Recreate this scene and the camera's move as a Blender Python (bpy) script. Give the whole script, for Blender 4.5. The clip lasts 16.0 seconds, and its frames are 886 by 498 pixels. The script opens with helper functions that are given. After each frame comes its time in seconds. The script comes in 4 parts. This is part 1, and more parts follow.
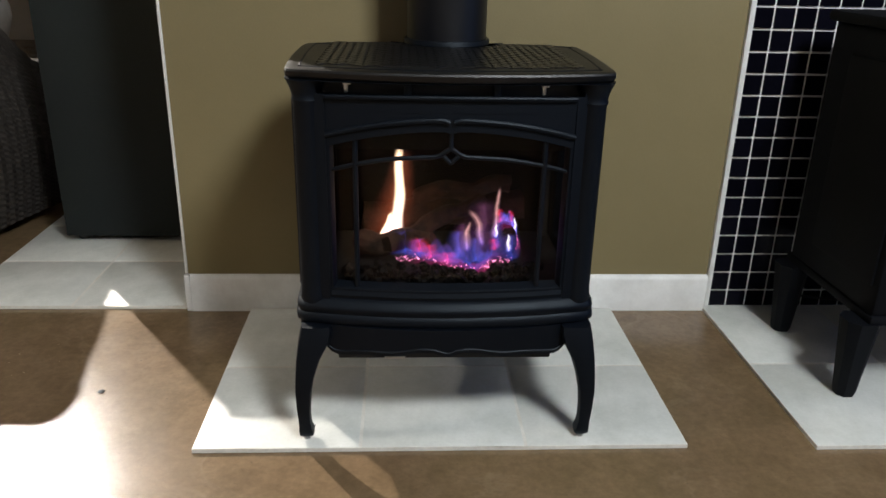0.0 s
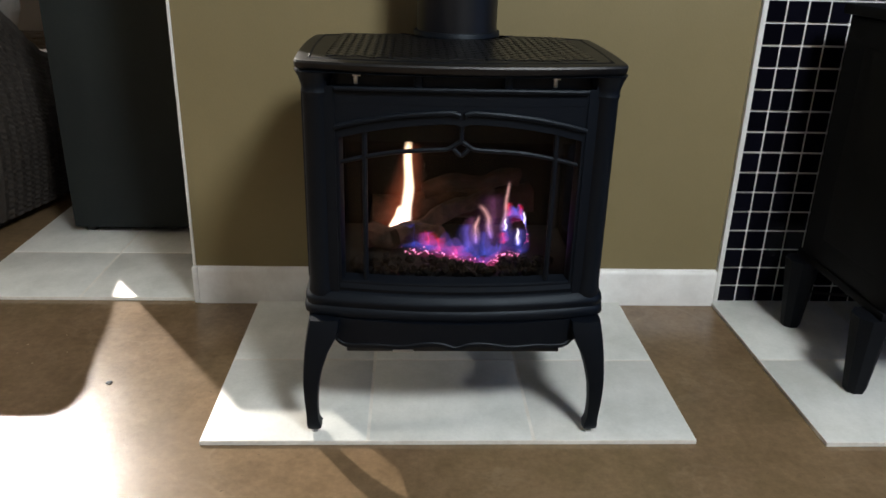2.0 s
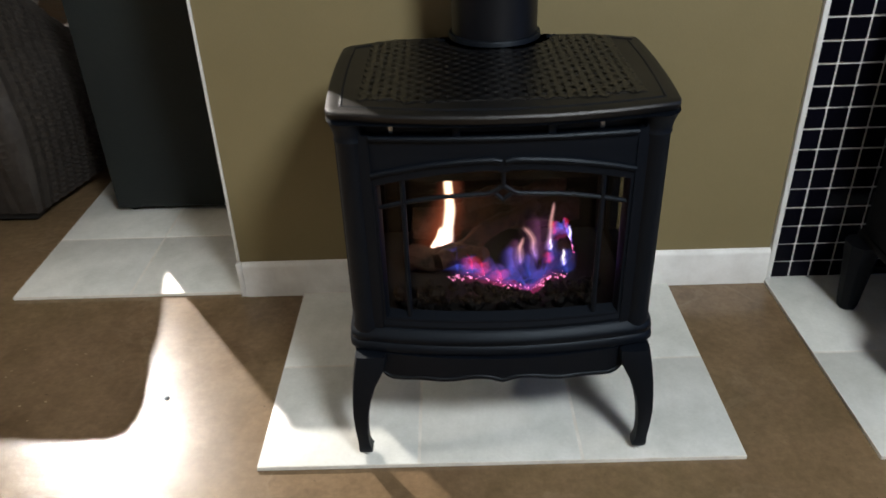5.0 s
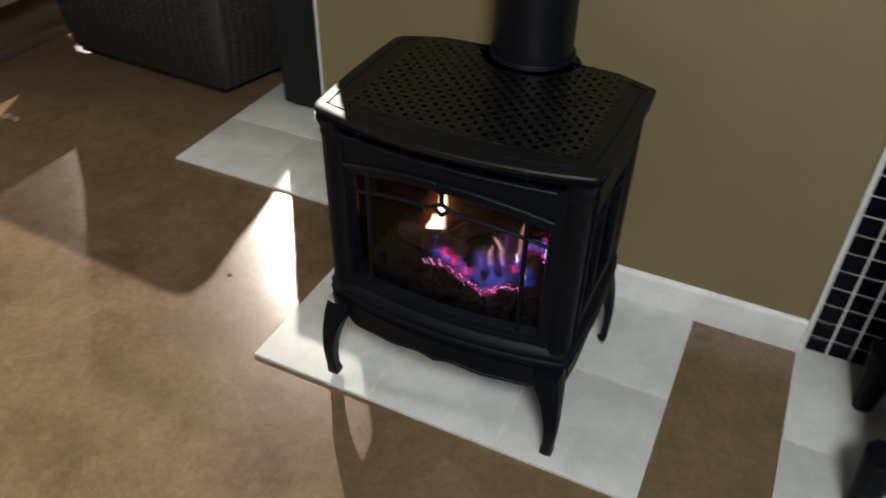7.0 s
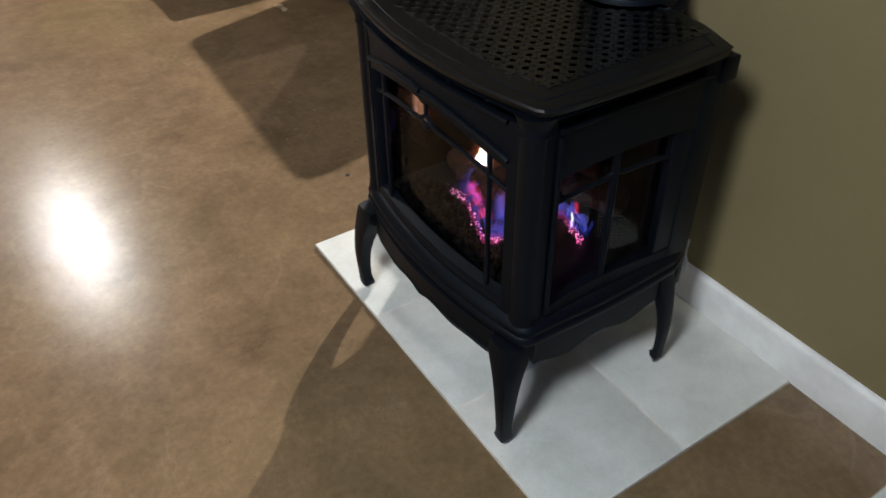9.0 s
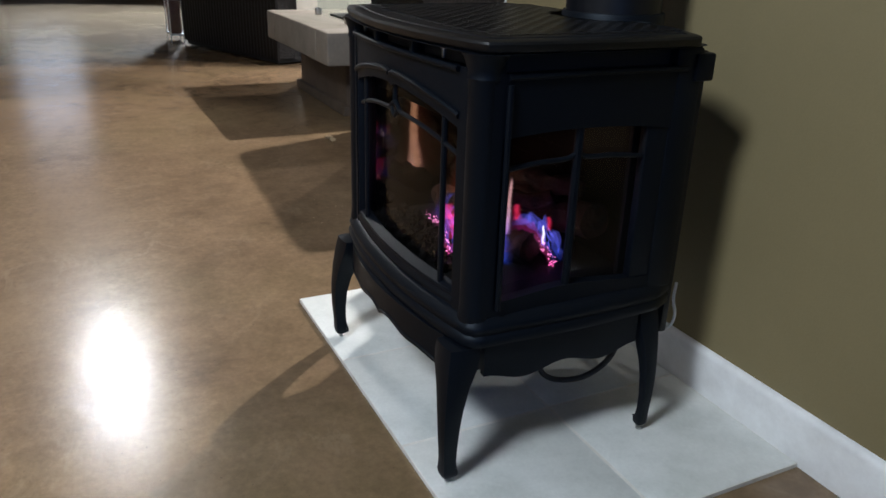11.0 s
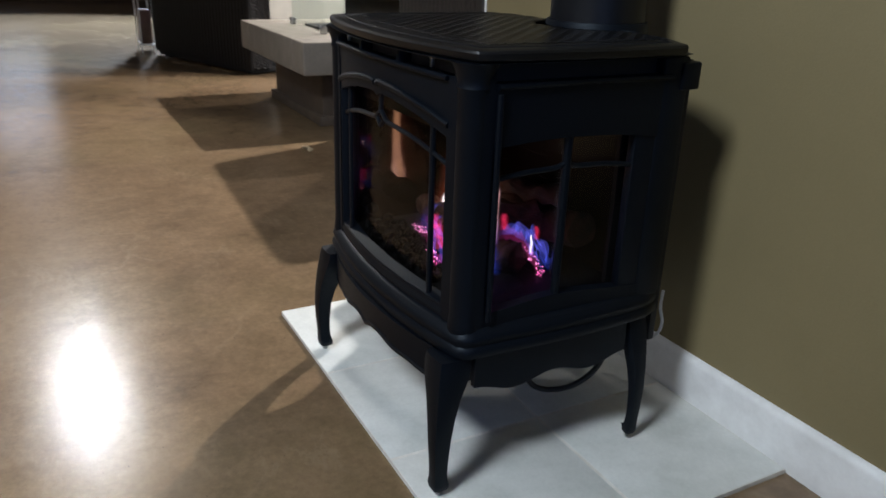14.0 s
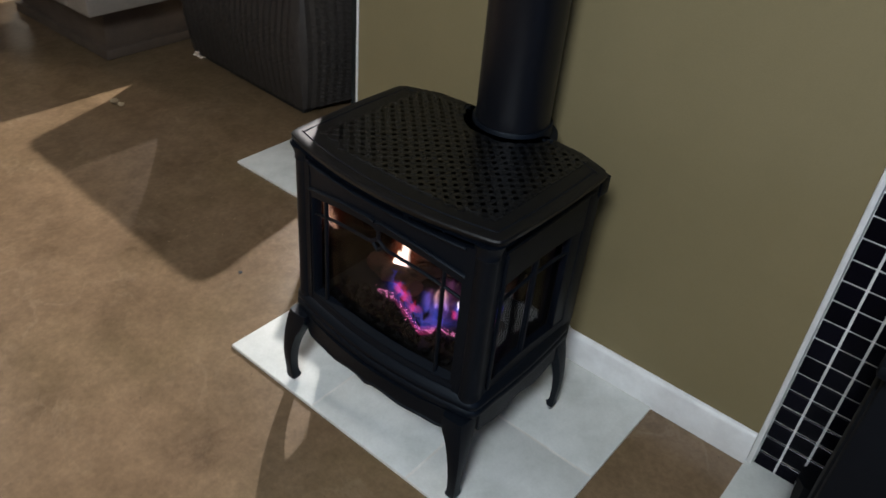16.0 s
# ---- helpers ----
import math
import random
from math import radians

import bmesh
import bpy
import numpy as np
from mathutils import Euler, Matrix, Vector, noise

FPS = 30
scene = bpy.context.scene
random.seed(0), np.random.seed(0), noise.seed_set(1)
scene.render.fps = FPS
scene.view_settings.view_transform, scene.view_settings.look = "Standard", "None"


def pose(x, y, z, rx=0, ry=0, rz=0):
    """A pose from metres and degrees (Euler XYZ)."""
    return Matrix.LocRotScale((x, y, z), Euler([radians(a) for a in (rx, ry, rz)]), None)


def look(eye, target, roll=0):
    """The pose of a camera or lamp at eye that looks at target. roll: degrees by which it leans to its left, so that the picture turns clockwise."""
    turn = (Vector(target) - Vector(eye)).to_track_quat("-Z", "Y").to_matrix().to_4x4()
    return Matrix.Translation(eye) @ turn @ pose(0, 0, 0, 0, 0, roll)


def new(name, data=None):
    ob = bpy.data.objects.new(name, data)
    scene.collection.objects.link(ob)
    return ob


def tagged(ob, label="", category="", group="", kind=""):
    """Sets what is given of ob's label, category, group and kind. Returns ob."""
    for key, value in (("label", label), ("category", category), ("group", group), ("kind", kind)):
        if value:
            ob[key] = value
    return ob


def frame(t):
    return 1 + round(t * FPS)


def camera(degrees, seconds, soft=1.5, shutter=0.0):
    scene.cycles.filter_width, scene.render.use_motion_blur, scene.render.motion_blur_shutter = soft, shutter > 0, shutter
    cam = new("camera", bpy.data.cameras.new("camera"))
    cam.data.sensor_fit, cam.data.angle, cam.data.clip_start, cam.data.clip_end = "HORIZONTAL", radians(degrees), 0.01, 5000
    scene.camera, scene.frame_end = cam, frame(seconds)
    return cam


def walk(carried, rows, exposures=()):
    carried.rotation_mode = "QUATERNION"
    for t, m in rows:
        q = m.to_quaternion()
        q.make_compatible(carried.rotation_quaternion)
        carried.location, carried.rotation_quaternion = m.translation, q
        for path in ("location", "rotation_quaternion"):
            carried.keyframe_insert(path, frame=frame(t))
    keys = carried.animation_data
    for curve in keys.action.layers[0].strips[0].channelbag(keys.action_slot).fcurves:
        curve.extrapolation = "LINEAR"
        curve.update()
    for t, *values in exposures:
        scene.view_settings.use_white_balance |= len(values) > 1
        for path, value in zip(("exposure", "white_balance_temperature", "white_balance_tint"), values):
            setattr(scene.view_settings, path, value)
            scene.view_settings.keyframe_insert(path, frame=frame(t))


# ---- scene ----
cam = camera(59.9, 16.0, soft=1.6, shutter=0.5)
PATH = [
    (0, (-0.081, -1.929, 0.94), (0.021, -0.069, 0.212), 1.3),
    (0.5, (-0.084, -1.927, 0.943), (0.017, -0.069, 0.208), 1.3),
    (1, (-0.085, -1.927, 0.94), (0.013, -0.068, 0.207), 1.5),
    (1.5, (-0.087, -1.925, 0.939), (0.008, -0.068, 0.202), 1.6),
    (2, (-0.087, -1.922, 0.937), (0.0, -0.068, 0.193), 1.5),
    (2.5, (-0.09, -1.923, 0.937), (0.001, -0.07, 0.191), 1.4),
    (3, (-0.099, -1.92, 0.937), (0.003, -0.066, 0.193), 1.6),
    (3.5, (-0.104, -1.912, 0.941), (-0.006, -0.057, 0.202), 1.4),
    (4, (-0.131, -1.879, 0.946), (-0.022, -0.033, 0.182), 0.9),
    (4.5, (-0.13, -1.804, 0.991), (0.025, -0.024, 0.091), 1.2),
    (4.7, (-0.12, -1.779, 1.067), (-0.035, -0.022, 0.115), -0.1),
    (6.8, (0.438, -1.729, 1.466), (-0.066, -0.261, 0.205), 1.5),
    (7, (0.515, -1.685, 1.464), (-0.141, -0.267, 0.215), 1.1),
    (7.5, (0.69, -1.591, 1.455), (-0.155, -0.324, 0.158), -0.3),
    (8, (0.923, -1.52, 1.435), (-0.164, -0.397, 0.187), 0.5),
    (8.5, (0.981, -1.372, 1.36), (-0.21, -0.375, 0.099), 0.8),
    (9, (1.022, -1.208, 1.274), (-0.288, -0.375, 0.013), -1.1),
    (9.5, (1.12, -1.144, 1.11), (-0.394, -0.375, 0.053), -1.5),
    (9.7, (1.161, -1.156, 1.029), (-0.387, -0.322, 0.076), 0.1),
    (12, (1.244, -1.059, 0.86), (-0.447, -0.267, 0.143), 1.1),
    (12.5, (1.241, -1.057, 0.858), (-0.445, -0.254, 0.14), 1.1),
    (13, (1.242, -1.054, 0.857), (-0.441, -0.254, 0.132), 1.0),
    (13.5, (1.243, -1.064, 0.862), (-0.439, -0.266, 0.132), 1.2),
    (14, (1.215, -1.119, 0.872), (-0.42, -0.228, 0.142), 2.0),
    (14.5, (1.143, -1.204, 1.062), (-0.31, -0.225, 0.097), 2.6),
    (15, (1.062, -1.235, 1.352), (-0.161, -0.246, 0.117), 2.9),
    (15.5, (1.044, -1.392, 1.504), (-0.088, -0.273, 0.293), 3.0),
    (16, (0.903, -1.561, 1.548), (-0.07, -0.262, 0.379), 5.5),
]
walk(cam, [(t, look(eye, target, roll)) for t, eye, target, roll in PATH], exposures=[(0.0, 0.25, 6200, 10), (4.4, 0.23, 6200, 10), (7.0, -0.14, 6300, 10), (7.5, -0.36, 6500, 10), (8.0, -0.07, 6300, 10), (9.0, -0.08, 6000, 10), (9.5, 0.03, 5850, 10), (12.0, 0.02, 5600, 10), (14.0, 0.0, 5680, 10), (15.0, 0.0, 5850, 10), (16.0, -0.15, 5800, 10)])


# ---- world and lights ----
world = bpy.data.worlds.new("world")
scene.world = world
world.use_nodes = True
world.node_tree.nodes["Background"].inputs[0].default_value = (0.55, 0.62, 0.75, 1)
world.node_tree.nodes["Background"].inputs[1].default_value = 0.15


def spot(name, eye, target, watts, colour, cone, blend, radius):
    data = bpy.data.lights.new(name, "SPOT")
    data.energy, data.color, data.spot_size, data.spot_blend, data.shadow_soft_size = watts, colour, radians(cone), blend, radius
    ob = new(name, data)
    ob.matrix_world = look(eye, target)
    return ob


LAMP_A = ((-3.1, 3.15, 3.1), (-0.9, -1.6, 0.0))
LAMP_B = ((1.05, -2.5, 2.75), (-0.28, -0.2, 0.4))
LAMP_D = ((-4.7, -1.05, 2.6), (-1.8, -1.4, 0.0))
spot("spot_light_a", *LAMP_A, 1850, (1.0, 0.89, 0.77), 76, 0.12, 0.03)
spot("spot_light_b", *LAMP_B, 320, (0.96, 0.97, 0.95), 90, 0.7, 0.32)
LAMP_E = ((-8.0, 0.45, 3.0), (-7.2, -0.8, 0.0))
spot("spot_light_e", *LAMP_E, 2300, (0.72, 0.85, 1.0), 74, 0.4, 0.05)
LAMP_C = ((-6.2, 4.2, 3.1), (-2.45, -0.15, 0.0))
spot("spot_light_c", *LAMP_C, 1050, (1.0, 0.88, 0.75), 27, 0.3, 0.03)
LAMP_F = ((-2.2, 2.9, 3.1), (-4.2, 0.6, 0.35))
spot("spot_light_f", *LAMP_F, 700, (1.0, 0.90, 0.80), 28, 0.4, 0.03)
spot("spot_light_d", *LAMP_D, 205, (1.0, 0.90, 0.76), 52, 0.4, 0.045)


def window_light(name, eye, target, sx, sy, watts, colour):
    data = bpy.data.lights.new(name, "AREA")
    data.shape, data.size, data.size_y, data.energy, data.color = "RECTANGLE", sx, sy, watts, colour
    ob = new(name, data)
    ob.matrix_world = look(eye, target)


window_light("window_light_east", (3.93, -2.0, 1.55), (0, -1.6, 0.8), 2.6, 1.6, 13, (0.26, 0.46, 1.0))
window_light("window_light_west", (-11.1, -1.25, 1.5), (-6, -1.25, 1.2), 0.8, 0.8, 4, (0.85, 0.88, 0.95))


# ---- materials ----
def material(name, base, rough=0.5, metal=0.0, second=None, scale=8.0, mix=0.5, fine=120.0, bump=0.05, bump_scale=60.0, vary=0.0, rough_vary=0.1, detail=6.0, grain=0.14, spec=0.5):
    """A procedural surface: two scales of colour change, uneven gloss and fine relief."""
    m = bpy.data.materials.new(name)
    m.use_nodes = True
    n, l = m.node_tree.nodes, m.node_tree.links
    p = n["Principled BSDF"]
    p.inputs["Metallic"].default_value, p.inputs["Specular IOR Level"].default_value = metal, spec
    co = n.new("ShaderNodeTexCoord")
    big = n.new("ShaderNodeTexNoise")
    big.inputs["Scale"].default_value, big.inputs["Detail"].default_value, big.inputs["Roughness"].default_value = scale, detail, 0.65
    l.new(co.outputs["Object"], big.inputs["Vector"])
    ramp = n.new("ShaderNodeValToRGB")
    ramp.color_ramp.elements[0].position, ramp.color_ramp.elements[1].position = 0.35, 0.68
    second = second or tuple(c * 0.75 for c in base)
    ramp.color_ramp.elements[0].color = (*base, 1)
    ramp.color_ramp.elements[1].color = (*[b + (s - b) * mix for b, s in zip(base, second)], 1)
    l.new(big.outputs["Fac"], ramp.inputs["Fac"])
    small = n.new("ShaderNodeTexNoise")
    small.inputs["Scale"].default_value, small.inputs["Detail"].default_value = fine, 4.0
    l.new(co.outputs["Object"], small.inputs["Vector"])
    hsv = n.new("ShaderNodeHueSaturation")
    l.new(ramp.outputs["Color"], hsv.inputs["Color"])
    val = n.new("ShaderNodeMapRange")
    val.inputs["To Min"].default_value, val.inputs["To Max"].default_value = 1 - grain, 1 + grain
    l.new(small.outputs["Fac"], val.inputs["Value"])
    last = val.outputs["Result"]
    if vary:
        info = n.new("ShaderNodeObjectInfo")
        vr = n.new("ShaderNodeMapRange")
        vr.inputs["To Min"].default_value, vr.inputs["To Max"].default_value = 1 - vary, 1 + vary
        l.new(info.outputs["Random"], vr.inputs["Value"])
        mul = n.new("ShaderNodeMath")
        mul.operation = "MULTIPLY"
        l.new(last, mul.inputs[0])
        l.new(vr.outputs["Result"], mul.inputs[1])
        last = mul.outputs[0]
    l.new(last, hsv.inputs["Value"])
    l.new(hsv.outputs["Color"], p.inputs["Base Color"])
    rr = n.new("ShaderNodeMapRange")
    rr.inputs["To Min"].default_value, rr.inputs["To Max"].default_value = max(0.02, rough - rough_vary), min(1.0, rough + rough_vary)
    l.new(big.outputs["Fac"], rr.inputs["Value"])
    l.new(rr.outputs["Result"], p.inputs["Roughness"])
    if bump:
        bn = n.new("ShaderNodeTexNoise")
        bn.inputs["Scale"].default_value, bn.inputs["Detail"].default_value = bump_scale, 5.0
        l.new(co.outputs["Object"], bn.inputs["Vector"])
        bp = n.new("ShaderNodeBump")
        bp.inputs["Strength"].default_value, bp.inputs["Distance"].default_value = bump, 0.01
        l.new(bn.outputs["Fac"], bp.inputs["Height"])
        l.new(bp.outputs["Normal"], p.inputs["Normal"])
    return m


def glow(name, low, high, strength, clear=0.0, fade=0.0, soft=0.0, thin_air=False):
    """A flame: colour from the foot (low) to the tip (high), partly see-through."""
    m = bpy.data.materials.new(name)
    m.use_nodes = True
    n, l = m.node_tree.nodes, m.node_tree.links
    n.remove(n["Principled BSDF"])
    co = n.new("ShaderNodeTexCoord")
    sep = n.new("ShaderNodeSeparateXYZ")
    l.new(co.outputs["Generated"], sep.inputs[0])
    ramp = n.new("ShaderNodeValToRGB")
    ramp.color_ramp.elements[0].color, ramp.color_ramp.elements[1].color = (*low, 1), (*high, 1)
    ramp.color_ramp.elements[0].position, ramp.color_ramp.elements[1].position = 0.05, 0.6
    l.new(sep.outputs[2], ramp.inputs["Fac"])
    em = n.new("ShaderNodeEmission")
    em.inputs["Strength"].default_value = strength
    l.new(ramp.outputs["Color"], em.inputs["Color"])
    tr = n.new("ShaderNodeBsdfTransparent")
    mx = n.new("ShaderNodeMixShader")
    no = n.new("ShaderNodeTexNoise")
    no.inputs["Scale"].default_value = 60.0
    l.new(co.outputs["Object"], no.inputs["Vector"])
    mr = n.new("ShaderNodeMapRange")
    mr.inputs["From Min"].default_value, mr.inputs["From Max"].default_value = 0.3, 0.7
    mr.inputs["To Min"].default_value, mr.inputs["To Max"].default_value = max(0, clear - 0.2), min(1, clear + 0.2) if clear else 0.05
    l.new(no.outputs["Fac"], mr.inputs["Value"])
    thin = n.new("ShaderNodeMath")
    thin.operation, thin.use_clamp = "MULTIPLY_ADD", True
    thin.inputs[1].default_value = fade
    l.new(sep.outputs[2], thin.inputs[0])
    l.new(mr.outputs["Result"], thin.inputs[2])
    see = thin.outputs[0]
    if soft:
        uv = n.new("ShaderNodeSeparateXYZ")
        l.new(co.outputs["UV"], uv.inputs[0])
        fades = []
        for axis, reach in ((0, soft), (1, 0.32)):
            tri = n.new("ShaderNodeMath")
            tri.operation = "PINGPONG"
            tri.inputs[1].default_value = 0.5
            l.new(uv.outputs[axis], tri.inputs[0])
            st = n.new("ShaderNodeMapRange")
            st.interpolation_type = "SMOOTHSTEP"
            st.inputs["From Max"].default_value = 0.5 * reach
            l.new(tri.outputs[0], st.inputs["Value"])
            fades.append(st.outputs["Result"])
        both, solid, body = n.new("ShaderNodeMath"), n.new("ShaderNodeMath"), n.new("ShaderNodeMath")
        both.operation = body.operation = "MULTIPLY"
        solid.operation = "SUBTRACT"
        solid.inputs[0].default_value = 1.0
        l.new(fades[0], both.inputs[0])
        l.new(fades[1], both.inputs[1])
        l.new(see, solid.inputs[1])
        l.new(solid.outputs[0], body.inputs[0])
        l.new(both.outputs[0], body.inputs[1])
        rest = n.new("ShaderNodeMath")
        rest.operation = "SUBTRACT"
        rest.inputs[0].default_value = 1.0
        l.new(body.outputs[0], rest.inputs[1])
        see = rest.outputs[0]
    if thin_air:
        power, both = n.new("ShaderNodeMath"), n.new("ShaderNodeAddShader")
        power.operation = "MULTIPLY_ADD"
        power.inputs[1].default_value, power.inputs[2].default_value = -strength, strength
        l.new(see, power.inputs[0])
        l.new(power.outputs[0], em.inputs["Strength"])
        l.new(em.outputs[0], both.inputs[0])
        l.new(tr.outputs[0], both.inputs[1])
        l.new(both.outputs[0], n["Material Output"].inputs["Surface"])
        return m
    l.new(see, mx.inputs[0])
    l.new(em.outputs[0], mx.inputs[1])
    l.new(tr.outputs[0], mx.inputs[2])
    l.new(mx.outputs[0], n["Material Output"].inputs["Surface"])
    return m


def clear_glass(name, tint=(0.9, 0.92, 0.92)):
    m = bpy.data.materials.new(name)
    m.use_nodes = True
    n, l = m.node_tree.nodes, m.node_tree.links
    n.remove(n["Principled BSDF"])
    tr, gl, lw, mx = n.new("ShaderNodeBsdfTransparent"), n.new("ShaderNodeBsdfGlossy"), n.new("ShaderNodeLayerWeight"), n.new("ShaderNodeMixShader")
    tr.inputs[0].default_value = (*tint, 1)
    gl.inputs["Roughness"].default_value = 0.03
    lw.inputs["Blend"].default_value = 0.5
    power, scaled = n.new("ShaderNodeMath"), n.new("ShaderNodeMath")
    power.operation, scaled.operation = "POWER", "MULTIPLY_ADD"
    power.inputs[1].default_value, scaled.inputs[1].default_value, scaled.inputs[2].default_value = 5.0, 0.32, 0.018
    l.new(lw.outputs["Facing"], power.inputs[0])
    l.new(power.outputs[0], scaled.inputs[0])
    l.new(scaled.outputs[0], mx.inputs[0])
    l.new(tr.outputs[0], mx.inputs[1])
    l.new(gl.outputs[0], mx.inputs[2])
    l.new(mx.outputs[0], n["Material Output"].inputs["Surface"])
    return m


def concrete_floor():
    """Brown acid-stained concrete under a worn gloss sealer: cloudy mottling, pale scuffs, dark specks."""
    m = bpy.data.materials.new("stained_concrete")
    m.use_nodes = True
    n, l = m.node_tree.nodes, m.node_tree.links
    p = n["Principled BSDF"]
    co = n.new("ShaderNodeTexCoord")

    def tex(scale, detail, stretch=(1, 1, 1), turn=0.0, rough=0.6, distort=0.0):
        mp = n.new("ShaderNodeMapping")
        mp.inputs["Scale"].default_value, mp.inputs["Rotation"].default_value = stretch, (0, 0, turn)
        t = n.new("ShaderNodeTexNoise")
        t.inputs["Scale"].default_value, t.inputs["Detail"].default_value, t.inputs["Roughness"].default_value, t.inputs["Distortion"].default_value = scale, detail, rough, distort
        l.new(co.outputs["Object"], mp.inputs["Vector"])
        l.new(mp.outputs["Vector"], t.inputs["Vector"])
        return t.outputs["Fac"]

    def ramp(fac, a, b, lo, hi):
        r = n.new("ShaderNodeValToRGB")
        r.color_ramp.elements[0].position, r.color_ramp.elements[1].position = lo, hi
        r.color_ramp.elements[0].color, r.color_ramp.elements[1].color = (*a, 1), (*b, 1)
        l.new(fac, r.inputs["Fac"])
        return r.outputs["Color"]

    def mix(fac, a, b, how="MIX"):
        x = n.new("ShaderNodeMixRGB")
        x.blend_type = how
        if isinstance(fac, float):
            x.inputs[0].default_value = fac
        else:
            l.new(fac, x.inputs[0])
        for k, v in ((1, a), (2, b)):
            if isinstance(v, tuple):
                x.inputs[k].default_value = (*v, 1)
            else:
                l.new(v, x.inputs[k])
        return x.outputs["Color"]

    cloud = tex(2.2, 9, rough=0.60, distort=0.2)
    colour = ramp(cloud, (0.104, 0.067, 0.036), (0.212, 0.143, 0.083), 0.30, 0.70)
    patch = tex(0.9, 5, distort=0.3)
    colour = mix(ramp(patch, (0, 0, 0), (0.7, 0.7, 0.7), 0.44, 0.64), colour, (0.192, 0.140, 0.070))
    scuff = tex(4.5, 12, (1, 1.5, 1), 0.7, 0.66, 0.3)
    colour = mix(ramp(scuff, (0, 0, 0), (0.50, 0.50, 0.50), 0.40, 0.74), colour, (0.29, 0.195, 0.115))
    scuff2 = tex(13, 10, (1.3, 1, 1), 0.3, 0.62, 0.0)
    colour = mix(ramp(scuff2, (0, 0, 0), (0.50, 0.50, 0.50), 0.42, 0.72), colour, (0.275, 0.186, 0.108))
    grain = tex(55, 5, rough=0.7)
    colour = mix(0.8, colour, ramp(grain, (0.80, 0.79, 0.78), (1.18, 1.18, 1.18), 0.3, 0.7), "MULTIPLY")
    speck = tex(95, 2)
    colour = mix(ramp(speck, (0, 0, 0), (0.75, 0.75, 0.75), 0.71, 0.78), colour, (0.035, 0.024, 0.015))
    swirl = n.new("ShaderNodeValToRGB")
    swirl.color_ramp.elements[0].position, swirl.color_ramp.elements[1].position = 0.478, 0.522
    swirl.color_ramp.elements[0].color = swirl.color_ramp.elements[1].color = (0, 0, 0, 1)
    swirl.color_ramp.elements.new(0.5).color = (0.22, 0.22, 0.22, 1)
    l.new(tex(2.6, 7, (1, 1.3, 1), 0.4, 0.56, 0.9), swirl.inputs["Fac"])
    worn_away = mix(1.0, swirl.outputs["Color"], ramp(tex(2.6, 4), (0, 0, 0), (1, 1, 1), 0.45, 0.62), "MULTIPLY")
    colour = mix(worn_away, colour, (0.36, 0.27, 0.18))
    colour = mix(1.0, colour, (0.82, 0.82, 0.80), "MULTIPLY")
    p.inputs["Specular IOR Level"].default_value = 0.38
    l.new(colour, p.inputs["Base Color"])
    worn = mix(0.5, ramp(patch, (0.18, 0.18, 0.18), (0.26, 0.26, 0.26), 0.3, 0.7), ramp(tex(7, 9, rough=0.72), (0.16, 0.16, 0.16), (0.31, 0.31, 0.31), 0.30, 0.72))
    l.new(worn, p.inputs["Roughness"])
    p.inputs["Coat Weight"].default_value, p.inputs["Coat Roughness"].default_value = 0.15, 0.30
    bp = n.new("ShaderNodeBump")
    bp.inputs["Strength"].default_value, bp.inputs["Distance"].default_value = 0.10, 0.01
    l.new(tex(22, 9, rough=0.65), bp.inputs["Height"])
    l.new(bp.outputs["Normal"], p.inputs["Normal"])
    return m


M_FLOOR = concrete_floor()
M_WALL = material("olive_paint", (0.204, 0.166, 0.079), 0.75, second=(0.182, 0.149, 0.069), scale=1.8, mix=0.8, fine=260, bump=0.06, bump_scale=220, grain=0.05)
# unseen walls and ceiling, kept this pale to bounce fill into the room
M_WALL_PALE = material("dim_taupe_paint", (0.40, 0.38, 0.35), 0.8, scale=2.0, mix=0.3, bump=0.05, bump_scale=200)
M_WALL_BOUNCE = material("pale_bounce_taupe", (0.42, 0.40, 0.36), 0.8, scale=2.0, mix=0.3, bump=0.05, bump_scale=200)
M_CEILING = material("white_bounce_ceiling", (0.55, 0.54, 0.52), 0.9, scale=2.0, mix=0.2)
M_TRIM = material("white_trim_paint", (0.80, 0.81, 0.80), 0.45, second=(0.62, 0.62, 0.6), scale=12, mix=0.7, bump=0.02, bump_scale=60, grain=0.04)
M_TILE = material("pale_hearth_tile", (0.71, 0.72, 0.685), 0.38, second=(0.49, 0.51, 0.47), scale=7, mix=0.8, fine=140, bump=0.03, bump_scale=16, vary=0.05, detail=11, grain=0.09)
M_GROUT = material("pale_grout", (0.74, 0.73, 0.68), 0.9, second=(0.58, 0.55, 0.48), scale=14, mix=0.8, bump=0.1)
M_MOSAIC = material("black_glazed_tile", (0.003, 0.003, 0.006), 0.17, spec=0.06, scale=20, mix=0.3, bump=0.01, bump_scale=20, vary=0.3, rough_vary=0.05)
M_MOSAIC_GROUT = material("white_grout", (0.80, 0.80, 0.78), 0.9, scale=30, mix=0.5, bump=0.1)
M_IRON = material("black_cast_iron", (0.0020, 0.0031, 0.0058), 0.50, spec=0.22, second=(0.0015, 0.0024, 0.0046), scale=9, mix=0.8, fine=300, bump=0.07, bump_scale=320, rough_vary=0.06)
M_IRON.node_tree.nodes["Principled BSDF"].inputs["Specular Tint"].default_value = (0.78, 0.90, 1.0, 1)
